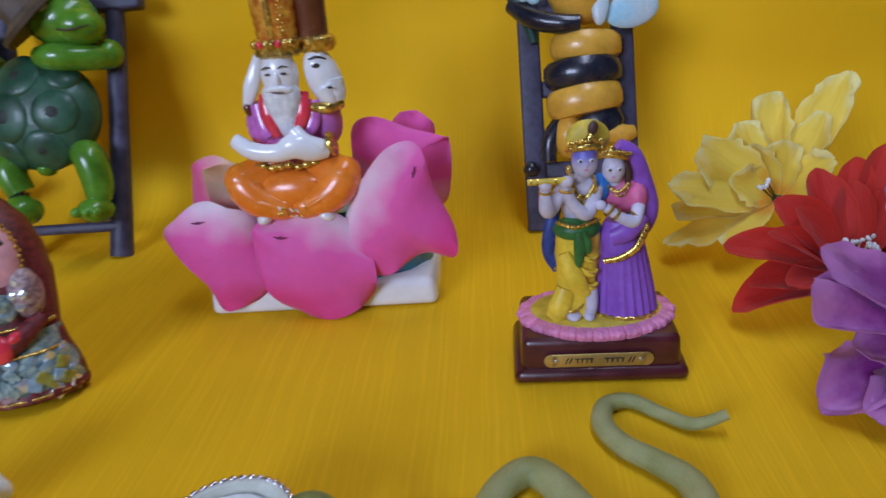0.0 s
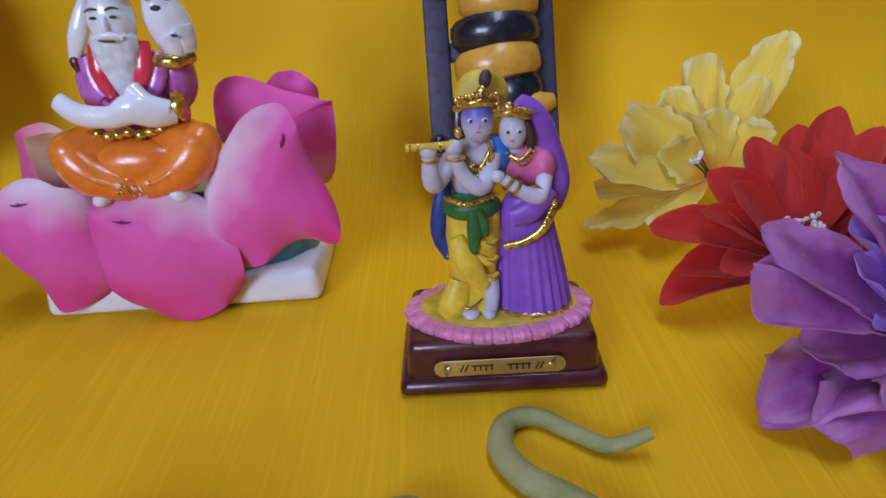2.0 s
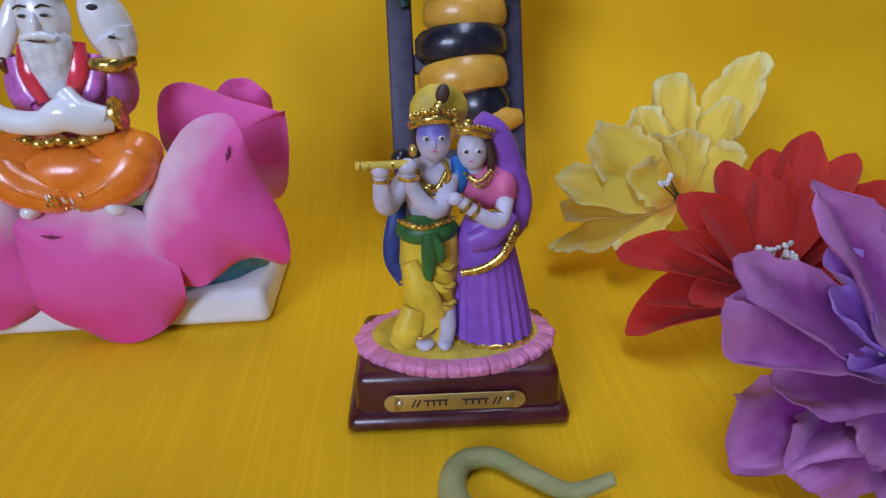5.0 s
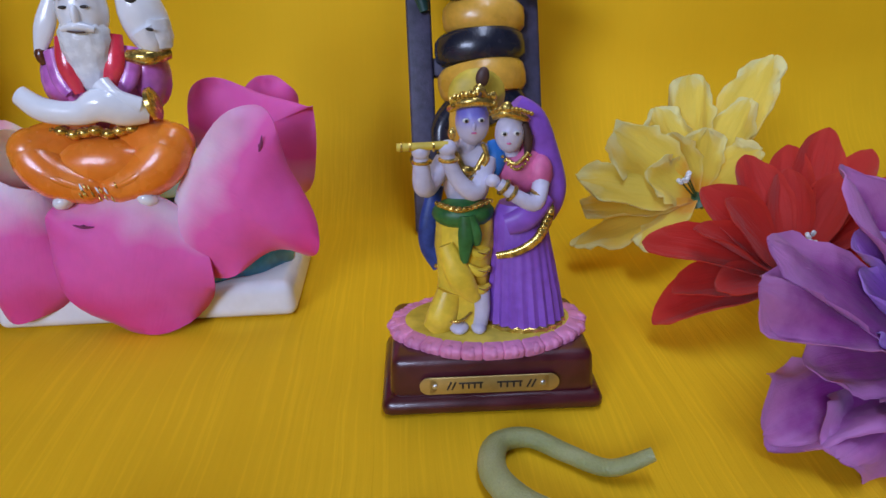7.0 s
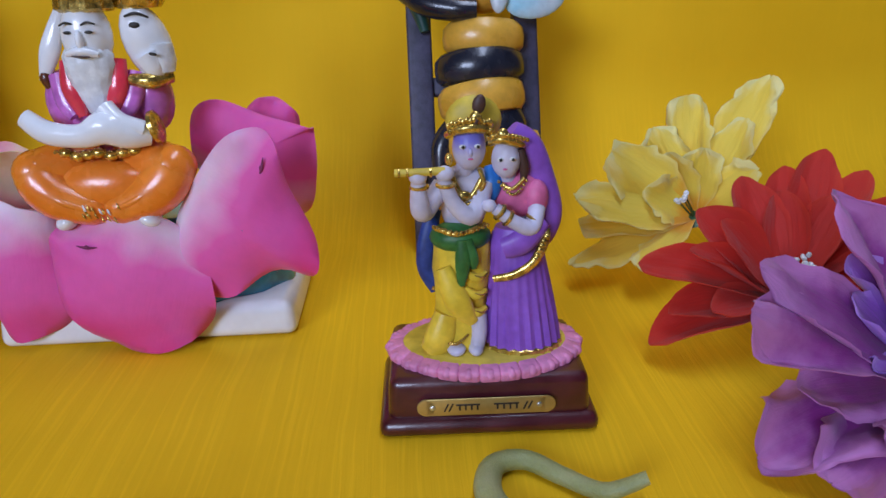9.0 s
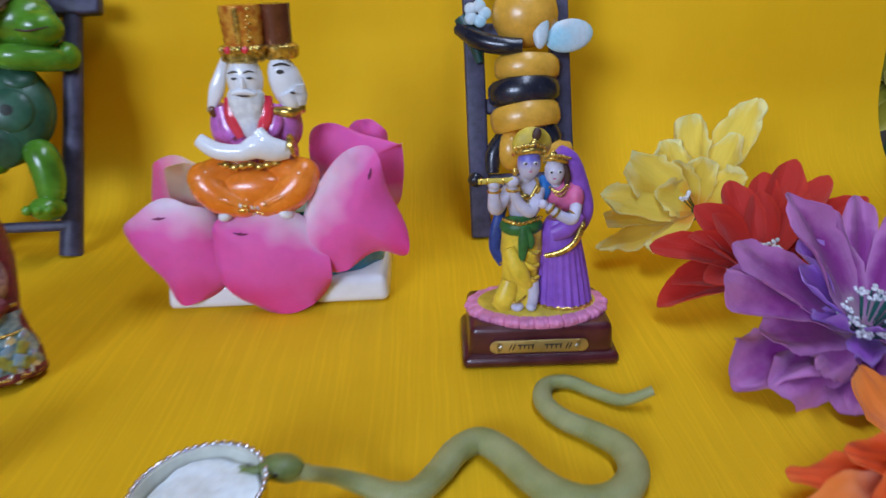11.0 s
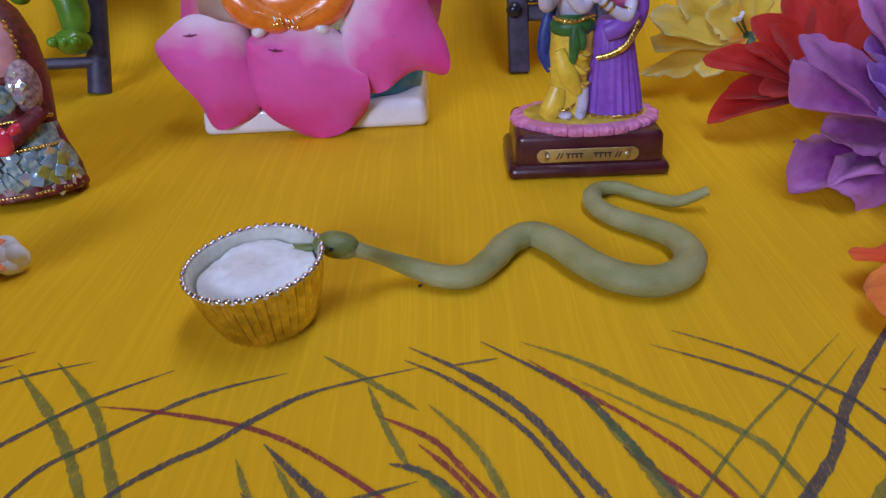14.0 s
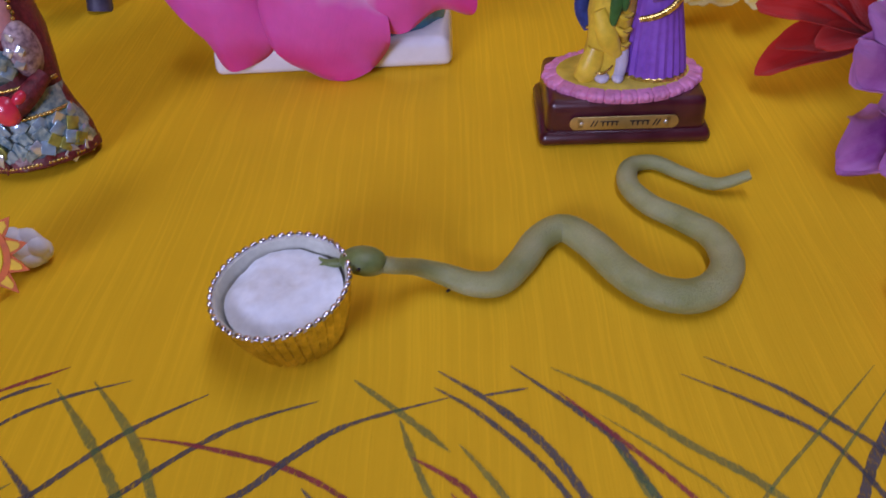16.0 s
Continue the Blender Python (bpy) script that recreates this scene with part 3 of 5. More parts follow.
def couple():
    s = Shape()
    # he: dhoti, sash, torso, head, arms, flute
    fold_w = lambda a, z: 1 + 0.06 * math.sin(9 * a + z * 2.5) + 0.03 * math.sin(17 * a)
    lathe(s, DHOTI, [(0.70, 1.9), (0.78, 2.1), (0.70, 2.7), (0.68, 3.4), (0.74, 4.2), (0.72, 4.9), (0.6, 5.3)], (7.48, 26.5, 0), 1.0, 0.72, 36, wave=fold_w, shift=lambda z: (-0.05 * (3 - z) if z < 3 else 0.03 * (z - 3), 0))
    tube(s, DHOTI, [(7.1, 26.2, 3.0), (6.85, 26.1, 2.3), (6.6, 26.1, 1.95)], [0.35, 0.42, 0.3], flat=0.7)
    for k in range(3):
        tube(s, DHOTI, [(7.55, 25.95, 4.35 - 0.5 * k), (7.85, 25.97, 4.1 - 0.5 * k), (8.12, 26.15, 4.15 - 0.5 * k)], [0.06, 0.13, 0.07])
        tube(s, GOLD, [(7.8, 25.87, 4.2 - 0.5 * k), (8.0, 25.92, 4.12 - 0.5 * k), (8.14, 26.05, 4.18 - 0.5 * k)], [0.02, 0.03, 0.02], 6)
    ball(s, SKIN, (7.3, 26.0, 2.06), (0.26, 0.36, 0.17))
    tube(s, SKIN, [(7.9, 26.15, 3.0), (7.92, 26.08, 2.5), (7.86, 26.0, 2.1)], [0.24, 0.22, 0.2])
    ball(s, SKIN, (7.82, 25.92, 2.05), (0.2, 0.3, 0.15))
    ball(s, SKIN, (7.6, 26.6, 5.9), (0.60, 0.42, 0.85))
    ball(s, SKIN, (7.62, 26.5, 6.5), (0.72, 0.4, 0.45))
    ball(s, GRASS, (7.48, 26.38, 5.12), (0.80, 0.58, 0.40))
    tube(s, GRASS, [(7.5, 25.85, 5.2), (7.5, 25.8, 4.6), (7.45, 25.85, 3.95)], [0.16, 0.2, 0.1], flat=0.6)
    tube(s, GRASS, [(7.6, 25.85, 5.2), (7.75, 25.82, 4.7), (7.78, 25.9, 4.4)], [0.14, 0.15, 0.08], flat=0.6)
    tube(s, GOLD, [(6.85, 26.1, 5.45), (7.4, 25.85, 5.35), (8.1, 26.1, 5.5)], [0.07])
    tube(s, BLUE, [(6.85, 26.9, 5.7), (6.62, 26.75, 4.8), (6.6, 26.7, 4.1), (6.82, 26.6, 3.5)], [0.2, 0.24, 0.24, 0.14], flat=0.6)
    tube(s, GOLD, [(6.72, 26.52, 3.62), (6.95, 26.5, 3.55)], [0.06])
    tube(s, SKY, [(8.25, 26.5, 6.9), (8.3, 26.25, 6.5), (8.2, 26.3, 6.0)], [0.14, 0.24, 0.12], flat=0.6)
    tube(s, SKIN, [(7.6, 26.4, 6.8), (7.7, 26.3, 7.2)], [0.25, 0.22])
    ball(s, FACEB, (7.72, 26.24, 7.46), (0.41, 0.44, 0.57), seg=24, rings=16)
    for dx in (-0.16, 0.20):
        ball(s, WHITE, (7.69 + dx, 25.82, 7.57), (0.085, 0.045, 0.058), seg=10, rings=7)
        ball(s, INK, (7.70 + dx, 25.778, 7.57), (0.042, 0.02, 0.044), seg=8, rings=6)
    ball(s, FACEB, (7.72, 25.81, 7.43), (0.055, 0.055, 0.11), seg=10, rings=7)
    ball(s, PINK, (7.72, 25.81, 7.27), (0.07, 0.03, 0.025), seg=8, rings=6)
    ball(s, YELLOWR, (7.88, 26.7, 8.02), (0.7, 0.28, 0.62))
    tube(s, GOLD, [(7.2, 26.35, 7.75), (7.45, 25.95, 7.95), (7.85, 25.9, 8.0), (8.25, 26.1, 7.85)], [0.09, 0.12, 0.13, 0.09])
    for k in range(13):
        u = k / 12
        ball(s, GOLD, (7.22 + 1.02 * u, 26.12 - 0.3 * math.sin(math.pi * u), 8.02 + 0.16 * math.sin(math.pi * u) + 0.03 * (k % 2)), (0.06, 0.05, 0.08), seg=7, rings=6)
    for k in range(9):
        ball(s, GOLD, (7.25 + 0.12 * k, 26.0 - 0.14 * math.sin(k / 8 * math.pi), 7.9 + 0.12 * math.sin(k / 8 * math.pi)), 0.065, seg=8, rings=6)
    ball(s, GOLD, (7.86, 25.92, 8.2), (0.16, 0.1, 0.2))
    ball(s, GOLD, (7.5, 26.0, 8.1), (0.11, 0.08, 0.13))
    ball(s, GOLD, (8.2, 26.1, 8.06), (0.1, 0.08, 0.12))
    ball(s, BROWN, (7.86, 25.83, 8.16), (0.06, 0.05, 0.07), seg=8, rings=6)
    ball(s, BROWN, (7.95, 26.05, 8.52), (0.16, 0.1, 0.24), (0, 12, 0))
    tube(s, GOLD, [(7.3, 26.1, 6.75), (7.5, 25.98, 6.35), (7.75, 26.0, 6.3), (8.0, 26.05, 6.7)], [0.07])
    ball(s, GOLD, (7.55, 25.98, 6.3), (0.2, 0.1, 0.14))
    tube(s, GOLD, [(7.95, 26.05, 6.95), (8.05, 26.0, 6.6), (7.9, 26.0, 6.3)], [0.06])
    ball(s, GOLD, (7.22, 26.15, 7.2), (0.1, 0.1, 0.16))
    tube(s, SKIN, [(7.05, 26.4, 6.5), (6.62, 26.1, 5.95), (6.48, 25.85, 6.1), (6.45, 25.8, 6.75)], [0.24, 0.26, 0.25, 0.18])
    tube(s, SKIN, [(8.1, 26.3, 6.5), (7.75, 25.8, 5.85), (7.3, 25.7, 6.2), (7.05, 25.7, 6.85)], [0.26, 0.24, 0.2, 0.17])
    ball(s, SKIN, (6.45, 25.72, 6.9), (0.22, 0.18, 0.2))
    ball(s, SKIN, (7.08, 25.65, 6.98), (0.22, 0.18, 0.2))
    for p in ((6.47, 25.83, 6.62), (7.1, 25.72, 6.68)):
        lathe(s, GOLD, [(0.2, -0.05), (0.25, -0.02), (0.25, 0.03), (0.2, 0.06)], p, seg=14)
    tube(s, YELLOWR, [(5.9, 25.72, 7.02), (6.5, 25.66, 7.04), (7.1, 25.6, 7.07)], [0.1])
    for x in (6.0, 6.2, 6.75):
        lathe(s, GOLD, [(0.09, -0.03), (0.12, -0.02), (0.12, 0.02), (0.09, 0.03)], (x, 25.7 - 0.1 * (x - 6.0), 7.03), seg=12, rot=(0, 90, 0))
    for k in range(11):
        u = k / 10
        ball(s, GOLD, (7.28 + 0.72 * u, 26.06 - 0.16 * math.sin(math.pi * u), 6.72 - 0.62 * math.sin(math.pi * u)), 0.055, seg=7, rings=5)
        ball(s, GOLD, (6.8 + 1.35 * u, 26.05 - 0.28 * math.sin(math.pi * u), 5.5 - 0.08 * math.sin(math.pi * u)), 0.06, seg=7, rings=5)
        ball(s, GOLD, (8.42 + 0.68 * u, 26.02 - 0.12 * math.sin(math.pi * u), 6.62 - 0.3 * math.sin(math.pi * u)), 0.045, seg=7, rings=5)
        ball(s, GOLD, (8.15 + 0.95 * u, 26.0 - 0.2 * math.sin(math.pi * u), 7.74 - 0.1 * u + 0.12 * math.sin(math.pi * u)), 0.06, seg=7, rings=5)
    tube(s, GOLD, [(6.95, 25.95, 2.28), (7.3, 25.8, 2.3), (7.62, 25.92, 2.5)], [0.03, 0.05, 0.03], 8)
    tube(s, DHOTI, [(7.0, 26.0, 4.4), (7.35, 25.85, 3.5), (7.75, 25.92, 2.85)], [0.2, 0.34, 0.16], flat=0.6)
    # she: skirt, blouse, head, veil, arm
    pleat = lambda a, z: 1 + 0.045 * math.cos(22 * a) * min(1, max(0, (5 - z) / 2))
    lathe(s, VIOLET, [(1.02, 1.86), (1.0, 2.2), (0.92, 2.9), (0.82, 3.7), (0.72, 4.4), (0.66, 5.0), (0.5, 5.3)], (9.12, 26.5, 0), 1.03, 0.82, 88, wave=pleat, shift=lambda z: (-0.06 * (z - 2), 0))
    lathe(s, GOLD, [(0.98, 1.84), (1.06, 1.86), (1.05, 2.04), (0.98, 2.08)], (9.125, 26.5, 0), 1.03, 0.82, 66, wave=lambda a, z: 1 + 0.03 * math.cos(22 * a), cap=False)
    ball(s, PINK, (9.0, 26.5, 6.15), (0.66, 0.46, 0.62))
    ball(s, PINK, (9.38, 26.3, 6.1), (0.34, 0.36, 0.48))
    tube(s, VIOLET, [(9.5, 26.0, 5.6), (9.0, 25.75, 5.15), (8.5, 25.75, 4.95)], [0.28, 0.34, 0.28], flat=0.6)
    tube(s, SKIN, [(8.7, 26.4, 6.6), (8.65, 26.3, 7.0)], [0.22, 0.2])
    ball(s, SKIN, (8.62, 26.2, 7.14), (0.36, 0.38, 0.48), seg=22, rings=14)
    for dx in (-0.15, 0.15):
        ball(s, WHITE, (8.58 + dx, 25.84, 7.22), (0.085, 0.05, 0.06), seg=10, rings=7)
        ball(s, INK, (8.59 + dx, 25.795, 7.22), (0.042, 0.02, 0.042), seg=8, rings=6)
    ball(s, PINK, (8.55, 25.83, 6.98), (0.06, 0.03, 0.025), seg=8, rings=6)
    tube(s, BROWN, [(8.95, 26.1, 7.4), (9.05, 26.1, 7.0), (9.05, 26.15, 6.6)], [0.1, 0.12, 0.08])
    tube(s, GOLD, [(8.2, 26.05, 7.6), (8.5, 25.9, 7.7), (8.9, 26.0, 7.55), (9.05, 26.2, 7.45)], [0.09, 0.12, 0.1, 0.07])
    ball(s, GOLD, (8.5, 25.88, 7.8), (0.15, 0.1, 0.17))
    tube(s, GOLD, [(8.5, 26.05, 6.55), (8.75, 25.95, 6.45), (9.05, 26.0, 6.7)], [0.05])
    tube(s, VIOLET, [(8.75, 26.5, 7.75), (9.15, 26.55, 7.35), (9.5, 26.6, 6.5), (9.75, 26.6, 5.6), (9.6, 26.5, 5.0), (9.4, 26.4, 4.8)], [0.3, 0.42, 0.42, 0.4, 0.34, 0.2], flat=0.75)
    tube(s, SKIN, [(9.4, 26.1, 5.9), (9.2, 25.75, 5.5), (8.75, 25.65, 5.7), (8.3, 25.7, 6.05)], [0.22, 0.21, 0.18, 0.15])
    ball(s, SKIN, (8.15, 25.72, 6.12), (0.18, 0.14, 0.16))
    for p, rot in (((8.62, 25.66, 5.8), (0, -55, 0)), ((8.42, 25.69, 5.95), (0, -50, 0)), ((9.3, 25.9, 5.68), (0, 25, 0))):
        lathe(s, GOLD, [(0.17, -0.05), (0.23, -0.02), (0.23, 0.03), (0.17, 0.06)], p, seg=14, rot=rot)
    tube(s, GOLD, [(9.55, 26.05, 5.5), (9.62, 25.9, 5.15), (9.3, 25.72, 4.6), (8.8, 25.72, 4.25), (8.28, 25.85, 4.1)], [0.08, 0.1, 0.12, 0.12, 0.1], flat=0.7)
    for k in range(7):
        ball(s, GOLD, (9.6 - 0.06 * k, 25.84 - 0.02 * k, 5.2 - 0.11 * k), 0.1, seg=8, rings=6)
    return s


thing("couple_figurine", couple(), at(0, 0, 0), "small painted resin couple with flute and violet sari", "figurine")

# ---- the seated figurine and its fabric petals ----
base = thing("porcelain_base", None, at(-2.65, 33.6, 0), "glazed white porcelain base with turquoise lotus drum", "base")
part("slab", slab(Shape(), PORCELAIN, (0, 0, 0.62), (9.9, 5.4, 1.24), 0.38, taper=0.97, segs=5), base)
part("drum", lathe(Shape(), TURQ, [(4.5, 1.2), (4.6, 1.8), (4.1, 2.6), (3.5, 3.4), (3.3, 4.1)], (0, 0, 0), 1.0, 0.56, 48, wave=lambda a, z: 1 + 0.05 * abs(math.sin(7 * a))), base, "turquoise glazed lotus drum")


def seated():
    s = Shape()
    for x, dx in ((-5.0, -1), (-1.1, 1)):
        tube(s, ORANGE, [(-3.05 + 0.3 * dx, 31.9, 6.1), (-3.05 + 1.2 * dx, 31.6, 6.05), (x, 31.15, 5.85), (-3.05 + 1.45 * dx, 30.95, 5.25), (-3.05 + 0.5 * dx, 30.85, 4.85)], [0.6, 0.76, 0.74, 0.74, 0.56], 20)
        ball(s, ORANGE, (x + 0.1 * dx, 31.2, 5.98), (0.72, 0.74, 0.68))
        ball(s, ORANGE, (-3.05 + 0.5 * dx, 30.85, 4.86), (0.66, 0.58, 0.54))
        for k in range(4):
            tube(s, ORANGE, [(-3.05 + (1.9 - 0.25 * k) * dx, 30.5 + 0.06 * k, 5.75 - 0.14 * k), (-3.05 + (1.15 - 0.15 * k) * dx, 30.34 + 0.05 * k, 5.25 - 0.1 * k), (-3.05 + (0.45 - 0.08 * k) * dx, 30.34 + 0.03 * k, 4.95 - 0.1 * k)], [0.05, 0.13, 0.06], 10)
        ball(s, PORCELAIN, (-3.05 + 1.25 * dx, 30.72, 4.5), (0.36, 0.4, 0.26), (0, 25 * dx, 0))
    ball(s, ORANGE, (-3.05, 31.2, 5.45), (1.7, 0.78, 0.86), seg=28, rings=16)
    # Small gold and white slivers stand in for glints on the glazed lap.
    rnd = random.Random(12)
    for k in range(16):
        x, z = -3.05 + rnd.uniform(-0.55, 0.55), 4.6 + rnd.uniform(0, 0.45)
        tube(s, GOLD if k % 4 else PORCELAIN, [(x - 0.05, 30.31, z + 0.1), (x, 30.27, z), (x + 0.04, 30.3, z - 0.1)], [0.015, 0.035, 0.015], 6)
    ball(s, MAGENTA, (-2.95, 32.4, 7.5), (1.55, 0.95, 1.4))
    for x in (-4.2, -1.55):
        ball(s, MAGENTA, (x, 32.2, 7.9), (0.6, 0.65, 1.0))
        u = -2.95 + (0.72 if x > -3 else -0.72)
        tube(s, CRIMSON, [(u, 31.6, 9.2), (u * 0.9 - 0.3, 31.35, 8.4), (-2.95 + (u + 2.95) * 0.6, 31.25, 7.6)], [0.26, 0.32, 0.16], flat=0.6)
        tube(s, MAGENTA, [(u + (u + 2.95) * 0.6, 31.75, 8.8), (u + (u + 2.95) * 0.35, 31.45, 8.0), (u, 31.3, 7.6)], [0.3, 0.3, 0.2], flat=0.6)
    tube(s, GOLD, [(-1.9, 31.5, 8.6), (-1.3, 31.42, 8.55), (-0.85, 31.9, 8.6)], [0.18, 0.25, 0.2])
    tube(s, RUST, [(-4.4, 32.0, 9.0), (-4.5, 31.85, 8.7), (-4.4, 31.8, 8.4)], [0.14, 0.2, 0.14])
    for k in range(9):
        ball(s, GOLD, (-4.4 + 0.34 * k, 31.15 - 0.2 * math.sin(k / 8 * math.pi), 6.5 + 0.06 * math.sin(k * 2.1)), (0.24, 0.2, 0.17), seg=9, rings=7)
    tube(s, PORCELAIN, [(-5.0, 31.0, 7.65), (-4.3, 30.75, 7.25), (-3.3, 30.6, 7.15), (-2.6, 30.65, 7.35), (-2.0, 30.75, 7.1), (-1.45, 31.0, 7.0)], [0.3, 0.36, 0.36, 0.5, 0.42, 0.3], 16, flat=0.8)
    tube(s, PORCELAIN, [(-2.6, 30.9, 7.9), (-2.2, 30.75, 7.5), (-1.6, 30.9, 7.2)], [0.3, 0.3, 0.3])
    lathe(s, GOLD, [(0.35, -0.12), (0.5, -0.05), (0.5, 0.08), (0.35, 0.14)], (-1.28, 31.05, 7.25), seg=18, rot=(0, 75, 0))
    # heads: front, one to each side
    ball(s, PORCELAIN, (-2.95, 31.55, 9.9), (0.72, 0.62, 1.0))
    lathe(s, BEARD, [(0.1, 7.5), (0.24, 7.65), (0.42, 8.0), (0.6, 8.45), (0.7, 8.9), (0.72, 9.35), (0.55, 9.6)], (-2.97, 31.38, 0), 1.0, 0.62, 40,
          wave=lambda a, z: 1 + 0.05 * math.sin(11 * a + 3 * z) + 0.04 * math.sin(19 * a - 7 * z))
    tube(s, PORCELAIN, [(-3.4, 30.98, 9.45), (-2.95, 30.9, 9.52), (-2.5, 30.98, 9.4)], [0.08, 0.14, 0.08])
    tube(s, BROWN, [(-3.2, 30.83, 9.4), (-2.95, 30.78, 9.37), (-2.7, 30.83, 9.36)], [0.02, 0.035, 0.02], 6)
    ball(s, PORCELAIN, (-2.93, 30.93, 9.8), (0.12, 0.16, 0.3))
    for dx in (-0.3, 0.3):
        tube(s, INK, [(-2.95 + dx - 0.2, 30.99, 10.22), (-2.95 + dx, 30.94, 10.3), (-2.95 + dx + 0.2, 31.01, 10.24)], [0.025, 0.035, 0.02], 8)
        ball(s, INK, (-2.95 + dx, 30.955, 10.03), (0.12, 0.04, 0.05), seg=10, rings=6)
    ball(s, PORCELAIN, (-1.38, 31.95, 9.6), (0.68, 0.62, 1.2), (0, -16, 25))
    lathe(s, BEARD, [(0.34, 8.72), (0.5, 8.78), (0.56, 9.1), (0.5, 9.6)], (-1.14, 31.75, 0), 1.0, 0.75, 26, wave=lambda a, z: 1 + 0.05 * math.sin(9 * a + 4 * z))
    tube(s, PORCELAIN, [(-1.35, 31.5, 9.3), (-1.15, 31.5, 8.9), (-0.98, 31.6, 8.7)], [0.4, 0.3, 0.15], flat=0.8)
    ball(s, INK, (-1.5, 31.38, 10.15), (0.17, 0.06, 0.1), seg=10, rings=6)
    ball(s, INK, (-1.05, 31.2, 9.35), (0.12, 0.05, 0.05), (0, 10, 0), seg=10, rings=6)
    tube(s, INK, [(-1.75, 31.42, 10.4), (-1.4, 31.34, 10.48), (-1.1, 31.5, 10.35)], [0.03, 0.05, 0.03], 8)
    tube(s, PORCELAIN, [(-3.75, 32.1, 10.75), (-3.98, 31.9, 10.1), (-4.25, 31.8, 9.4), (-4.6, 31.8, 8.6)], [0.14, 0.24, 0.3, 0.12], flat=0.45)
    lathe(s, GOLD, [(0.74, 10.55), (0.88, 10.65), (0.85, 10.9), (0.9, 11.15), (0.76, 11.25)], (-2.9, 31.75, 0), 1.0, 0.85, 40, wave=lambda a, z: 1 + 0.05 * math.sin(14 * a))
    lathe(s, GOLD, [(0.6, 10.6), (0.72, 10.75), (0.7, 11.1), (0.55, 11.2)], (-1.5, 32.1, 0), 1.0, 0.9, 30, wave=lambda a, z: 1 + 0.05 * math.sin(12 * a))
    for k in range(7):
        ball(s, CRIMSON if k % 3 == 1 else GOLD, (-3.58 + 0.23 * k, 31.06 - 0.12 * math.sin(k / 6 * math.pi), 11.1), (0.13, 0.1, 0.15), seg=9, rings=6)
    lathe(s, FOIL, [(0.76, 11.2)] + [(0.76 + 0.008 * k + 0.03 * (k % 2), 11.28 + 0.17 * k) for k in range(9)] + [(0.82, 12.72), (0.6, 12.74)], (-2.85, 31.8, 0), 1.0, 0.85, 36, wave=lambda a, z: 1 + 0.015 * math.sin(18 * a + 40 * z))
    tube(s, GOLD, [(-2.9, 31.14, 11.3), (-2.9, 31.1, 12.0), (-2.9, 31.07, 12.65)], [0.1, 0.12, 0.1], 10, flat=0.5)
    for k in range(10):
        ball(s, GOLD, (-2.55 + 0.1 * (k % 2), 31.18, 11.4 + 0.13 * k), (0.09, 0.05, 0.05), seg=8, rings=6)
    lathe(s, RUST, [(0.6, 11.15), (0.62, 12.0), (0.66, 12.7), (0.4, 12.72)], (-1.62, 32.2, 0), 1.0, 0.9, 24)
    return s


thing("seated_figurine", seated(), at(0, 0, 0), "glazed porcelain bearded seated figure in orange and magenta", "figurine")


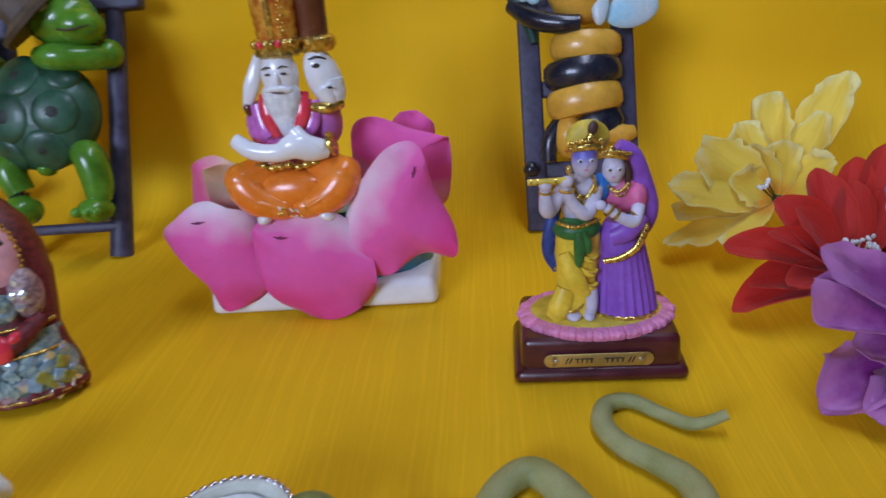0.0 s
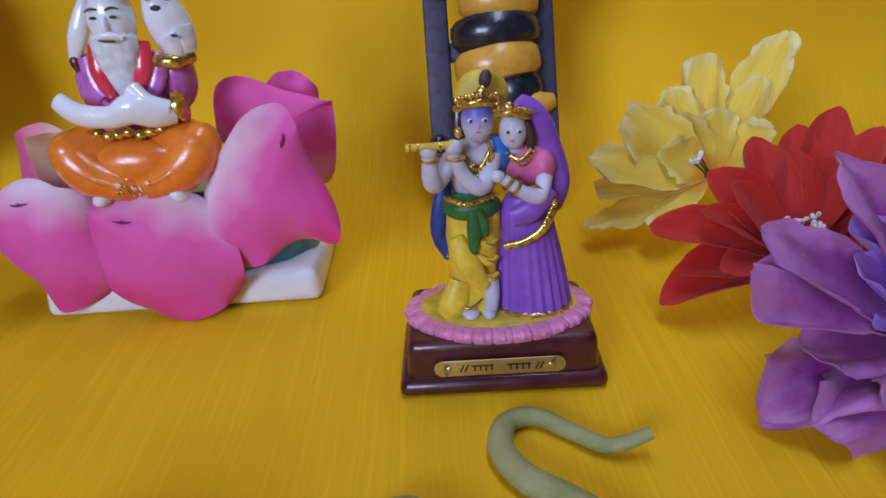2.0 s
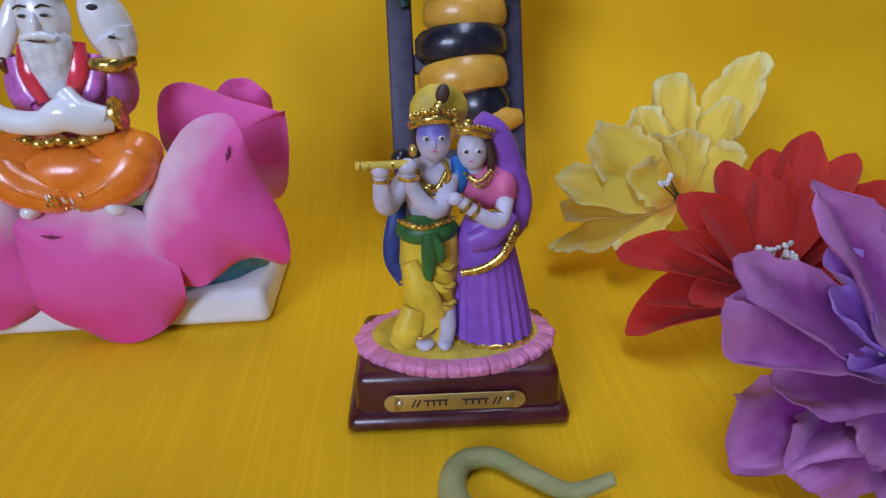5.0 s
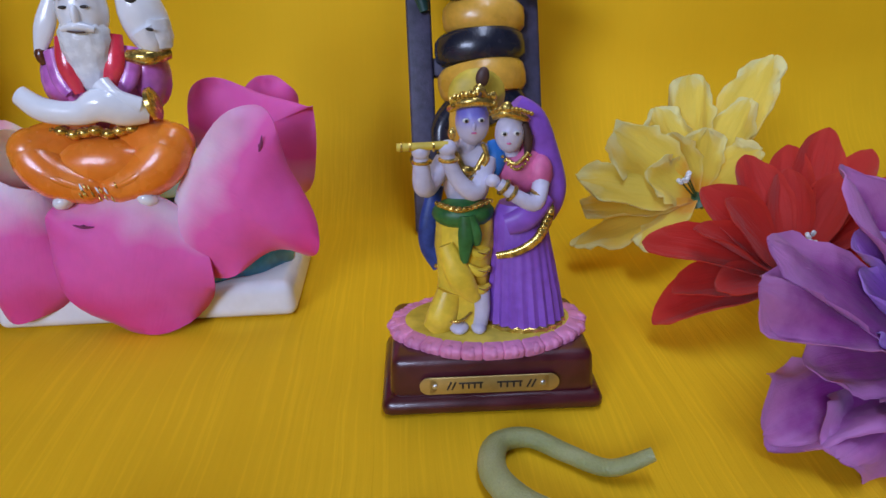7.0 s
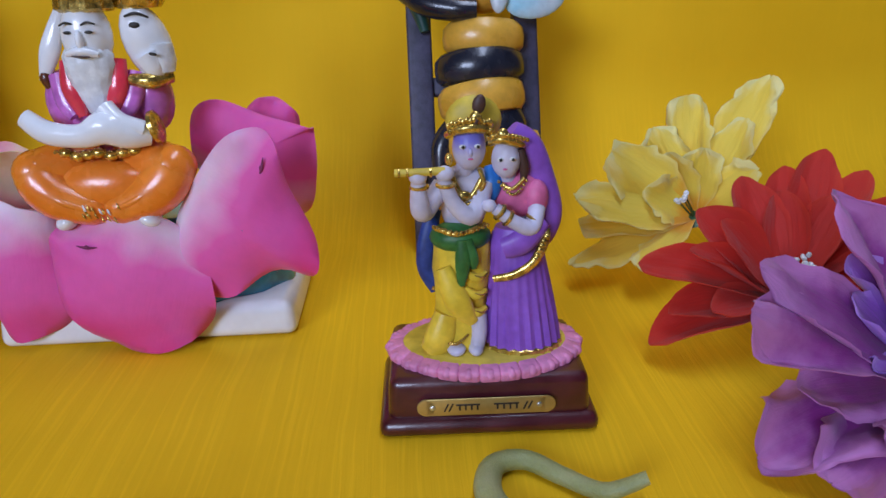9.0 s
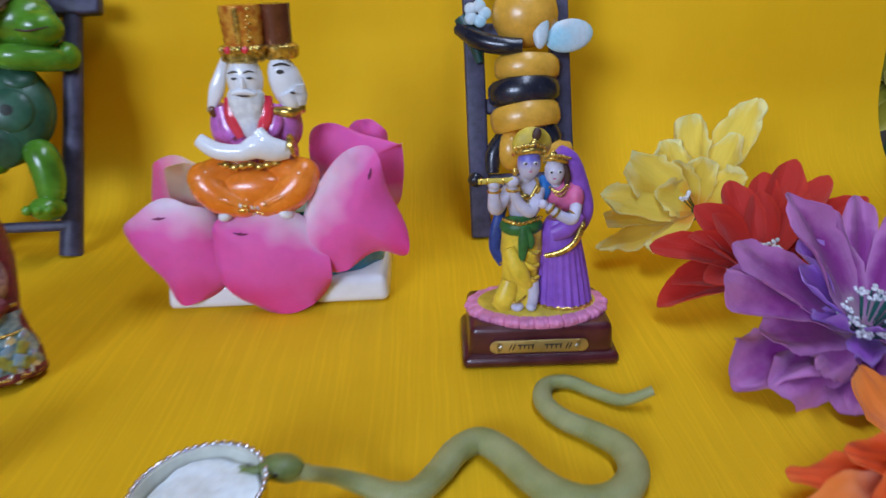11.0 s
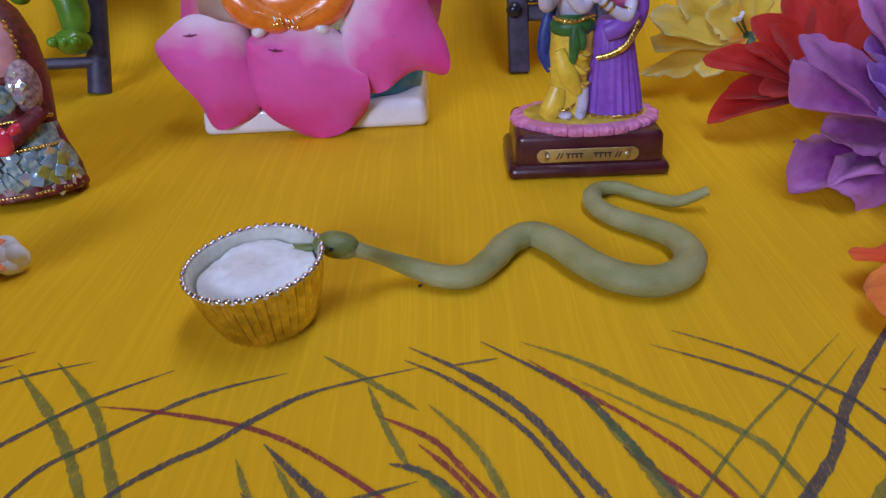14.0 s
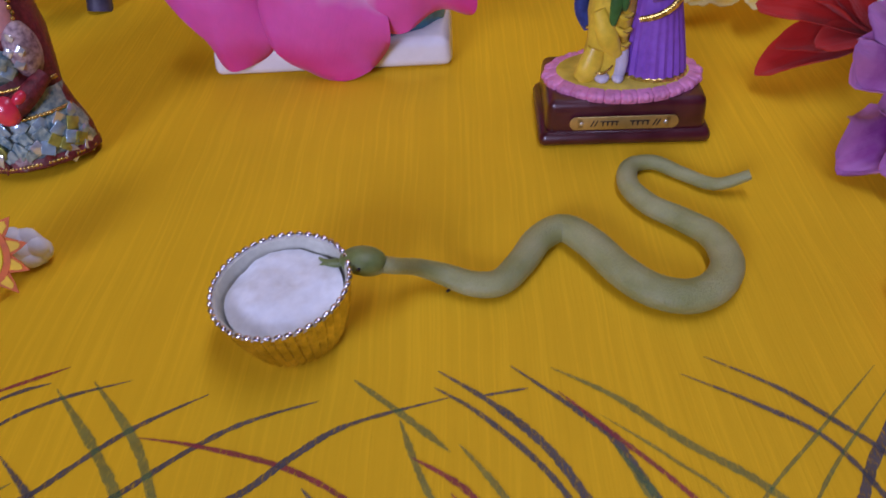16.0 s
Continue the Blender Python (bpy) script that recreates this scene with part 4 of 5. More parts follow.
def lotus_petal(outline, white, y0, bulge, lean=0.0, seed=0, ruffle=0.17, mark=None, pale=0.0, cloth=None):
    """A loose fabric petal: outline in x, z; white is the direction, in degrees from up to the right, of its pale root."""
    ph = random.Random(seed).uniform(0, 6)
    loop = [Vector(p) for p in outline]
    c = sum(loop, Vector((0, 0))) / len(loop)
    n, rim = len(loop), []
    for k in range(n):
        a, b, d, e = loop[k - 1], loop[k], loop[(k + 1) % n], loop[(k + 2) % n]
        rim += [0.5 * (2 * b + (d - a) * t + (2 * a - 5 * b + 4 * d - e) * t * t + (3 * b - a - 3 * d + e) * t ** 3) for t in (0, 0.2, 0.4, 0.6, 0.8)]
    sn, cs = math.sin(radians(white + 180)), math.cos(radians(white + 180))
    low = min((p - c).x * sn + (p - c).y * cs for p in rim)
    seg, rings = len(rim), 9

    def place(q, r, i):
        d = q - c
        y = -bulge * (1 - r * r) + lean * (q.y - c.y) + ruffle * r ** 5 * math.sin(5 * 6.283 * i / seg + ph)
        y += 0.3 * r ** 3 * noise.noise(Vector((q.x * 0.55 + ph, q.y * 0.55, seed))) + 0.07 * r * r * noise.noise(Vector((q.x * 1.5, q.y * 1.1 + ph, seed + 4)))
        return (d.x * cs - d.y * sn, y, d.x * sn + d.y * cs - low - pale)

    front = [place(c + (p - c) * max(r, 0.01), r, i) for r in (j / (rings - 1) for j in range(rings)) for i, p in enumerate(rim)]
    back = [(x, y + 0.07, z) for x, y, z in front]
    f, m = grid_faces(seg, rings, True), len(front)
    s = Shape().add(front + back, f + [tuple(a + m for a in q[::-1]) for q in f] + [(m - seg + i, m - seg + (i + 1) % seg, 2 * m - seg + (i + 1) % seg, 2 * m - seg + i) for i in range(seg)], cloth or LOTUS)
    ob = thing("lotus_petal", s, at(c.x + (low + pale) * sn, y0, c.y + (low + pale) * cs, 0, white + 180, 0), "pink fabric lotus petal with a whitish root", "petal", "fabric lotus petals", sharp=70)
    if mark:
        q = Vector(mark)
        way = (q - c).normalized()
        r = min(0.95, (q - c).length / max((p - c).length for p in rim if (p - c).normalized().dot(way) > 0.97))
        x, y, z = place(q, r, 0)
        part("stitch_mark", tube(ball(Shape(), INKPURPLE, (x, y - 0.03, z), (0.07, 0.025, 0.07), seg=8, rings=6), INKPURPLE, [(x - 0.3, y - 0.02, z - 0.08), (x, y - 0.04, z + 0.02), (x + 0.3, y - 0.02, z + 0.05)], [0.015, 0.05, 0.015], 6), ob, "dark purple stitch mark")
    return ob


INKPURPLE = paint("purple_thread", (0.24, 0.02, 0.11), 0.7)
lotus_petal([(-8.85, 3.75), (-8.1, 4.6), (-7.2, 5.1), (-6.0, 4.9), (-4.9, 4.4), (-4.7, 2.4), (-5.0, 1.0), (-6.2, 0.5), (-7.1, 0.6), (-7.6, 2.1)], 10, 30.9, 0.5, 0.12, 1, mark=(-7.2, 4.4))
lotus_petal([(-4.7, 4.3), (-3.2, 4.7), (-1.6, 4.6), (-0.3, 3.2), (-0.1, 1.6), (-0.8, 0.5), (-2.4, 0.03), (-3.9, 0.5), (-4.9, 2.0), (-5.0, 3.4)], 20, 30.5, 0.6, 0.1, 2, mark=(-3.7, 3.8))
lotus_petal([(-1.0, 4.6), (0.5, 6.7), (1.5, 7.1), (2.2, 6.7), (2.5, 5.2), (3.25, 3.4), (3.05, 2.4), (1.7, 2.55), (0.3, 1.8), (-0.9, 2.0), (-1.2, 3.2)], -60, 30.7, 0.6, 0.1, 3, mark=(1.8, 6.0))
lotus_petal([(-0.9, 7.2), (0.0, 7.6), (1.4, 7.0), (2.95, 6.6), (3.1, 6.45), (3.1, 5.0), (2.6, 3.6), (0.8, 4.0), (-0.8, 5.0), (-1.0, 6.2)], 200, 33.4, 0.3, 0.1, 4)
lotus_petal([(0.5, 6.6), (1.0, 7.3), (1.7, 7.3), (2.4, 6.6), (2.0, 5.0), (1.0, 5.0)], 200, 35.0, 0.3, 0.1, 5)
lotus_petal([(-8.3, 4.2), (-7.9, 5.9), (-7.3, 6.5), (-6.2, 6.4), (-5.4, 5.6), (-5.4, 4.0), (-6.5, 3.0), (-8.0, 3.2)], 80, 33.2, 0.5, -0.25, 6, pale=0.8, cloth=LOTUSC)
lotus_petal([(-7.0, 6.1), (-6.3, 6.5), (-5.3, 6.2), (-5.0, 5.2), (-5.2, 4.2), (-6.0, 3.8), (-6.9, 4.4)], 40, 32.2, -0.4, -0.3, 7, pale=1.6, cloth=LOTUSC)

# ---- the two ladder ornaments, leaning back on the cloth ----
LEAN_BACK = -20
bee = thing("ladder_ornament", None, at(0, 38.2, 0, LEAN_BACK), "slate-grey resin ladder with striped bee climbing it", "ornament", "ladder ornaments")
for x in (6.95, 11.5):
    rail = slab(Shape(), SLATE, (0, 0, 8.5), (1.05, 0.8, 17), 0.12)
    part("rail", rail, bee, m=at(x, 0, 0))
for z in (3.0, 7.0, 11.0, 15.0):
    part("rung", slab(Shape(), SLATE, (9.2, 0.05, z), (3.8, 0.5, 0.8), 0.12), bee)


def bee_figure():
    s = Shape()
    def band(mat, x, z, r, h, tilt):
        lathe(s, mat, [(r * 0.55, -h * 0.5), (r * 0.86, -h * 0.46), (r * 0.98, -h * 0.28), (r, 0), (r * 0.98, h * 0.28), (r * 0.86, h * 0.46), (r * 0.55, h * 0.5)], (x, -0.9, z), 1.0, 0.72, 28, (0, tilt, 0))

    band(AMBER, 9.62, 8.8, 1.72, 1.3, 1)
    band(NAVY, 9.42, 7.55, 1.9, 1.35, -3)
    band(AMBER, 9.45, 6.25, 1.85, 1.45, -8)
    band(NAVY, 10.15, 5.15, 1.15, 1.25, -22)
    tube(s, AMBER, [(10.4, -1.0, 4.75), (11.1, -1.05, 4.5), (11.75, -1.0, 4.6)], [0.55, 0.52, 0.3])
    tube(s, NAVY, [(8.3, -0.8, 5.2), (7.7, -0.9, 4.4), (7.6, -0.9, 3.4)], [0.5, 0.45, 0.35])
    ball(s, AMBER, (8.6, -0.9, 4.6), (0.75, 0.8, 1.1))
    ball(s, NAVY, (6.7, -0.6, 3.1), 0.4)
    ball(s, AMBER, (9.6, -1.1, 11.5), (1.75, 1.4, 1.7))
    tube(s, NAVY, [(6.2, -0.6, 11.1), (7.2, -1.3, 10.2), (8.4, -1.7, 9.8), (9.3, -1.8, 9.75)], [0.42, 0.5, 0.48, 0.4])
    ball(s, WING, (11.75, -1.5, 10.25), (1.35, 0.22, 0.85), (0, -12, 8))
    ball(s, WING, (10.25, -2.0, 10.5), (0.42, 0.22, 1.0), (0, 6, 0))
    tube(s, TEAL, [(6.4, -0.7, 11.6), (6.9, -0.75, 10.4), (7.2, -0.7, 9.2)], [0.5, 0.4, 0.2])
    for k in range(5):
        a = 2 * math.pi * k / 5
        ball(s, WING, (7.1 + 0.4 * math.cos(a), -1.3, 11.6 + 0.4 * math.sin(a)), (0.34, 0.14, 0.34))
    return s


part("bee_figure", bee_figure(), bee, "black and amber striped bee with white wings")

turtle = thing("ladder_ornament", None, at(0, 38.2, 0, LEAN_BACK), "dark resin ladder with glossy green turtle climbing it", "ornament", "ladder ornaments")
for x0, x1 in ((-15.05, -14.15), (-20.6, -20.2)):
    part("rail", tube(Shape(), SLATE, [(x0, 0, 0), (0.5 * (x0 + x1), 0.05, 6), (x1, 0, 13), (x1 + 0.2, 0, 18)], [0.62, 0.54, 0.5, 0.48], 12, flat=0.85), turtle)
for z in (1.6, 13.1):
    part("rung", slab(Shape(), SLATE, (-17.6 + (0.9 if z > 12 else 0), -0.1, z), (5.6 + (2.6 if z > 12 else 0), 0.8, 0.55 + (0.4 if z > 12 else 0)), 0.18), turtle)


def turtle_figure():
    s = Shape()
    ball(s, SHELL, (-17.9, -1.2, 7.5), (3.1, 1.5, 2.85), seg=32, rings=20)
    for x, z, r in ((-16.5, 7.4, 0.8), (-18.3, 9.3, 0.85), (-19.0, 7.3, 0.95), (-17.3, 5.6, 0.8), (-16.2, 9.2, 0.6), (-19.3, 5.5, 0.7), (-20.3, 8.8, 0.65)):
        nx, nz = (x + 17.9) / 3.1, (z - 7.5) / 2.85
        d = max(0.0, 1 - nx * nx - nz * nz) ** 0.5
        turn = math.degrees(math.atan2(nx / 3.1, max(0.05, d / 1.5)))
        lift = math.degrees(math.atan2(nz / 2.85, max(0.05, d / 1.5)))
        ball(s, SHELL, (x, -0.98 - 1.5 * d, z), (r * 1.45, 0.36, r * 1.4), (-lift, 0, turn), 24, 15)
        ball(s, SPOT, (x, -1.16 - 1.5 * d, z), (r * 0.68, 0.21, r * 0.62), (-lift, 0, turn), 18, 10)
    ball(s, LEAF, (-16.0, -1.7, 12.0), (1.75, 1.4, 1.45))
    ball(s, LEAF, (-15.0, -2.0, 11.5), (1.25, 1.1, 0.95))
    tube(s, BROWN, [(-15.6, -3.02, 11.2), (-14.9, -3.1, 11.1), (-14.1, -2.75, 11.35)], [0.04, 0.05, 0.03], 8)
    ball(s, WHITE, (-16.35, -2.9, 12.4), (0.5, 0.25, 0.48))
    ball(s, NAVY, (-16.3, -3.13, 12.43), (0.24, 0.1, 0.28))
    ball(s, WHITE, (-16.2, -3.22, 12.55), 0.08)
    tube(s, LEAF, [(-17.2, -1.8, 10.2), (-16.2, -2.2, 10.1), (-14.9, -1.6, 10.1), (-14.2, -0.7, 10.2)], [0.6, 0.7, 0.68, 0.6], 14)
    ball(s, LEAF, (-14.2, -0.8, 10.35), (0.65, 0.75, 0.75))
    tube(s, LEAF, [(-19.9, -1.2, 9.9), (-20.6, -1.2, 10.6), (-20.6, -0.8, 11.6)], [0.55, 0.6, 0.5])
    tube(s, LEAF, [(-16.3, -1.0, 5.6), (-15.5, -1.5, 5.2), (-15.2, -1.4, 4.0), (-15.25, -1.3, 3.0)], [0.7, 0.8, 0.78, 0.62], 14)
    ball(s, LEAF, (-15.35, -1.5, 2.5), (0.88, 1.0, 0.66))
    for k in range(3):
        ball(s, LEAF, (-15.95 + 0.55 * k, -2.35, 2.4), (0.26, 0.3, 0.26), seg=12, rings=8)
    tube(s, LEAF, [(-19.4, -1.0, 5.6), (-19.7, -1.5, 4.8), (-19.3, -1.4, 3.6)], [0.75, 0.78, 0.7], 14)
    ball(s, LEAF, (-19.2, -1.6, 2.7), (0.95, 1.1, 0.8))
    ball(s, LEAF, (-17.7, -1.5, 4.75), (0.5, 0.5, 0.4))
    lathe(s, HAT, [(2.0, -0.5), (2.05, -0.25), (1.15, 0.15), (0.95, 1.1), (0.6, 1.5), (0.05, 1.6)], (-17.45, -2.2, 12.3), seg=28, rot=(24, -42, 0), wave=lambda a, z: 1 + 0.04 * math.sin(5 * a))
    return s


part("turtle_figure", turtle_figure(), turtle, "glossy green turtle with a spotted shell")


# ---- mirror-work dolls ----
def doll(seed, hood, skirt, wrap, tall):
    rnd = random.Random(seed)
    s = Shape()
    prof = [(1.75, 0), (2.0, 0.25), (2.0, 0.9), (1.75, 1.8), (1.6, 2.6), (1.72, 3.4), (1.82, 4.6), (1.72, 5.8), (1.4, 6.8), (0.8, 7.6), (0.1, 7.95)]
    sc = tall / 7.95
    lathe(s, hood, [(r, z * sc) for r, z in prof], (0, 0, 0), 1.0, 0.72, 40, wave=lambda a, z: 1 + 0.02 * math.sin(6 * a + z))
    lathe(s, skirt, [(1.9, 0.12), (2.04, 0.4), (1.98, 1.1), (1.7, 1.9), (1.62, 2.5)], (0, -0.14, 0), 1.0, 0.74, 40, wave=lambda a, z: 1 + 0.02 * math.sin(16 * a), cap=False)
    ball(s, FACEP, (0, -0.76, 5.5 * sc), (1.42, 0.73, 1.6 * sc), seg=24, rings=16)
    ball(s, FACEP, (0, -1.46, 5.2 * sc), (0.16, 0.12, 0.16))
    for dx in (-0.42, 0.42):
        ball(s, WHITE, (dx, -1.43, 5.6 * sc), (0.15, 0.05, 0.09), seg=10, rings=7)
        ball(s, INK, (dx, -1.465, 5.6 * sc), (0.09, 0.04, 0.09), seg=10, rings=7)
        ball(s, FACEP, (dx * 1.4, -1.34, 5.1 * sc), (0.32, 0.1, 0.27), (0, 0, 20 if dx > 0 else -20), 14, 10)
        tube(s, BROWN, [(dx - 0.25, -1.44, 5.85 * sc), (dx, -1.44, 5.97 * sc), (dx + 0.25, -1.4, 5.87 * sc)], [0.015, 0.025, 0.015], 6)
        tube(s, INK, [(0, -1.2, 6.82 * sc), (dx * 1.3, -1.22, 6.58 * sc), (dx * 2.6, -1.12, 6.0 * sc)], [0.14, 0.22, 0.08], 8)
    for px, pz in ((0, 0.12), (-0.1, -0.02), (0.1, -0.02), (0, -0.16)):
        ball(s, BROWN, (px, -1.455, 6.05 * sc + pz), (0.06, 0.04, 0.07), seg=8, rings=6)
    ball(s, CRIMSON, (0, -1.39, 4.72 * sc), (0.2, 0.06, 0.06), seg=10, rings=6)
    for k in range(44):
        a = -0.25 * math.pi + 1.5 * math.pi * k / 43
        ball(s, GOLD, (1.42 * math.cos(a), -0.82 - 0.05 * math.sin(3 * k), 5.5 * sc + 1.7 * sc * math.sin(a)), (0.085, 0.1, 0.085), seg=7, rings=5)
    ball(s, skirt, (-0.1, -0.95, 3.55), (1.15, 0.55, 0.75))
    ball(s, MAUVE, (1.15, -0.7, 3.9), (0.62, 0.6, 1.0))
    ball(s, MAUVE, (-1.2, -0.7, 3.7), (0.55, 0.55, 0.9))
    tube(s, HOOD, [(-1.6, -0.75, 2.9), (-0.5, -1.3, 2.5), (0.1, -1.5, 2.1), (0.9, -1.3, 2.45), (1.6, -0.8, 3.0)], [0.3, 0.36, 0.4, 0.36, 0.28], flat=0.6)
    ball(s, wrap, (0.15, -1.55, 2.15), (0.5, 0.34, 0.52))
    lathe(s, HOOD, [(1.95, 0.0), (2.1, 0.08), (2.12, 0.26), (2.04, 0.4)], (0, -0.14, 0), 1.0, 0.75, 40, wave=lambda a, z: 1 + 0.025 * math.sin(14 * a), cap=False)
    ball(s, wrap, (0.7, -1.42, 2.45), (0.35, 0.25, 0.22), (0, -35, 0))
    for dx in (-1.2, 1.15):
        for px, pz in ((0, 0.45), (-0.2, 0.05), (0.22, 0.05), (0, -0.38)):
            slab(s, MIRROR if pz else MIRRORB, (dx + px, -1.28 + 0.1 * abs(pz), 3.85 + pz), (0.3, 0.3, 0.06), 0.012, (90 + rnd.uniform(-14, 14), 45, rnd.uniform(-14, 14)), segs=1)
    for row in ((2.75, 1.66), (0.2, 2.02), (1.75, 1.76)):
        for k in range(40):
            a = -math.pi * (0.03 + 0.94 * k / 39)
            ball(s, GOLD, (row[1] * math.cos(a), -0.16 + 0.76 * row[1] * math.sin(a), row[0]), (0.075, 0.07, 0.08), seg=6, rings=5)
    for row, (z, r, sy, n) in enumerate(((0.3, 2.06, 0.76, 10), (0.62, 2.08, 0.76, 13), (0.8, 2.07, 0.76, 14), (1.15, 1.99, 0.76, 13), (1.5, 1.88, 0.76, 12), (3.3, 1.42, 1.0, 9), (3.65, 1.5, 1.0, 10), (4.0, 1.5, 0.95, 8))):
        n = int(n * 0.62)
        for k in range(n):
            a = -math.pi * (0.08 + 0.84 * (k + 0.5 * (row % 2)) / n)
            q = rnd.uniform(0.38, 0.52) * (1 if z < 2 else 0.85)
            slab(s, rnd.choice((MAUVE, MAUVE, MIRROR, HOOD) if z < 0.5 else (MIRROR, MIRRORB, MIRRORB, GLITTER, GLITTER, CHIPY)), ((r - 0.03) * math.cos(a), -0.15 + sy * (r - 0.03) * math.sin(a), z + rnd.uniform(-0.06, 0.06)), (q, q, 0.05), 0.015,
                 (90 + rnd.uniform(-11, 11), 45 + rnd.uniform(-25, 25), math.degrees(a) + 90 + rnd.uniform(-11, 11)), segs=1)
    return s


thing("doll", doll(4, HOOD, GLITTER, CRIMSON, 7.55), at(-12.5, 25.9, 0.0, -13, -5, 6) @ Matrix.Diagonal((0.93, 1, 1, 1)), "dark red hooded doll with mirror-work blue skirt", "doll", "mirror-work dolls")
thing("doll", doll(9, BRONZE, GLITTER, HOOD, 6.9), at(-16.6, 25.7, 0.0, -13, 0, -4) @ Matrix.Diagonal((0.95, 1, 1, 1)), "bronze glitter hooded doll with mirror-work blue skirt", "doll", "mirror-work dolls")

# ---- paper sun and cotton cloud ----
sun = thing("sun_cutout", None, at(-11.22, 18.35, 0.0, -24, 0, 4) @ Matrix.Diagonal((1.1, 1.1, 1.12, 1)), "cut-out paper sun coloured yellow with orange outlines", "paper cutout")
part("card", lathe(Shape(), PAPER, [(1.02, 0), (1.02, 0.05)], (0, 0.06, 1.42), seg=44, rot=(90, 0, 0)), sun)
part("outline", lathe(Shape(), SUNO, [(1.0, 0), (1.0, 0.03)], (0, 0.0, 1.42), seg=36, rot=(90, 0, 0)), sun)
part("disc", lathe(Shape(), SUNY, [(0.87, 0), (0.85, 0.04)], (0, -0.02, 1.42), 0.94, 1.0, seg=36, rot=(90, 0, 0)), sun)
for k in range(13):
    a = 2 * math.pi * k / 13 + 0.1
    for mat, q, y, nm in ((SUNO, 1.0, -0.005, "ray_outline"), (SUNR, 0.62, -0.022, "ray")):
        s = Shape()
        tri = [(0.93 + 0.06 * (1 - q), -0.27 * q), (0.93 + 0.06 * (1 - q), 0.27 * q), (1.24, 0.12 * q), (1.0 + 0.48 * q, 0.05 * math.sin(k)), (1.24, -0.14 * q)]
        pts = [(math.cos(a) * u - math.sin(a) * w, y + d, 1.42 + math.sin(a) * u + math.cos(a) * w) for d in (0, 0.02) for u, w in tri]
        part(nm, s.add(pts, [(0, 4, 3, 2, 1), (5, 6, 7, 8, 9)] + [(n, (n + 1) % 5, (n + 1) % 5 + 5, n + 5) for n in range(5)], mat), sun)
s = Shape()
rnd = random.Random(5)
for k in range(26):
    ball(s, COTTON, (rnd.uniform(-0.35, 0.35), rnd.uniform(-0.15, 0.15), 0.66 + rnd.uniform(-0.3, 0.35)), (rnd.uniform(0.28, 0.4), 0.3, rnd.uniform(0.28, 0.38)), (0, rnd.uniform(0, 90), 0), 10, 7)
thing("cotton_cloud", s, at(-10.5, 19.9, 0.0, -15), "small white cotton puff behind the paper sun", "cotton")

# ---- cup, cotton and snake ----
cup = thing("cup", None, at(-1.95, 17.02, 0.08, 2, -4, 0), "ribbed gold foil cup with beaded silver rim", "cup")
rib = lambda a, z: 1 + 0.05 * (abs(math.cos(19 * a + 0.15 * math.sin(5 * a))) - 0.6) * min(1, (2.0 - z) * 2)
part("body", lathe(Shape(), CUPGOLD, [(1.15, 0.0), (1.28, 0.04), (1.5, 0.6), (1.66, 1.2), (1.74, 1.72)], seg=228, wave=rib, cap=False), cup)
part("bottom", lathe(Shape(), CUPGOLD, [(1.2, 0.0), (1.2, 0.05)], seg=48), cup)
part("lining", lathe(Shape(), CREAM, [(1.1, 0.25), (1.25, 0.3), (1.5, 0.9), (1.66, 1.74), (1.77, 1.78), (1.8, 1.72), (1.72, 1.66)], seg=64, cap=False), cup, "cream inner lining")
s = Shape()
for k in range(44):
    a = 2 * math.pi * k / 44
    ball(s, SILVER, (1.77 * math.cos(a), 1.77 * math.sin(a), 1.79), (0.085, 0.12, 0.085), (0, 0, math.degrees(a)), 9, 7)
part("bead_rim", s, cup, "silver beaded rim")
s = Shape()
verts, seg, rings = [], 48, 16
for j in range(rings):
    r = (j + 0.01) / (rings - 1) * 1.52
    for i in range(seg):
        a = 2 * math.pi * i / seg
        x, y = r * math.cos(a), r * math.sin(a)
        z = 1.6 - 0.2 * (r / 1.5) ** 3 + 0.14 * noise.noise(Vector((x * 0.9, y * 0.9, 2))) + 0.06 * noise.noise(Vector((x * 3, y * 3, 5))) - 0.1 * (x - y) * 0.3
        verts.append((x, y, min(z, 1.74)))
s.add(verts, grid_faces(seg, rings, True) + [tuple(range(seg - 1, -1, -1))], COTTON)
thing("cotton_wool", s, at(-1.95, 17.02, 0.08, 2, -4, 0), "white cotton wool filling the gold cup", "cotton")


toy_snake = thing("toy_snake", None, at(0, 0, 0), "pale green rubber toy snake with head over the cup", "toy snake")
part("body", tube(Shape(), RUBBER, [(0.2, 17.8, 1.66), (0.65, 17.88, 1.45), (1.25, 18.4, 0.85), (1.95, 18.5, 0.45), (2.75, 18.2, 0.34), (3.5, 18.22, 0.35), (4.16, 19.0, 0.36), (4.72, 19.9, 0.37), (5.45, 20.32, 0.38),
                     (6.15, 19.62, 0.4), (6.8, 18.48, 0.4), (7.5, 17.7, 0.4), (8.38, 17.4, 0.4), (9.2, 17.75, 0.39), (9.75, 18.65, 0.37), (9.65, 19.75, 0.35), (8.98, 20.58, 0.32), (8.2, 21.33, 0.3),
                     (7.75, 22.35, 0.27), (7.98, 23.35, 0.25), (8.78, 23.55, 0.23), (9.58, 22.9, 0.21), (10.4, 22.2, 0.3), (11.35, 22.12, 0.68)],
         [0.27, 0.26, 0.28, 0.34, 0.39, 0.41, 0.43, 0.45, 0.47, 0.49, 0.5, 0.51, 0.51, 0.49, 0.46, 0.43, 0.4, 0.37, 0.34, 0.31, 0.28, 0.25, 0.23, 0.18], 20, flat=0.8, per=9, up=(0, 0, 1)), toy_snake)
s = Shape()
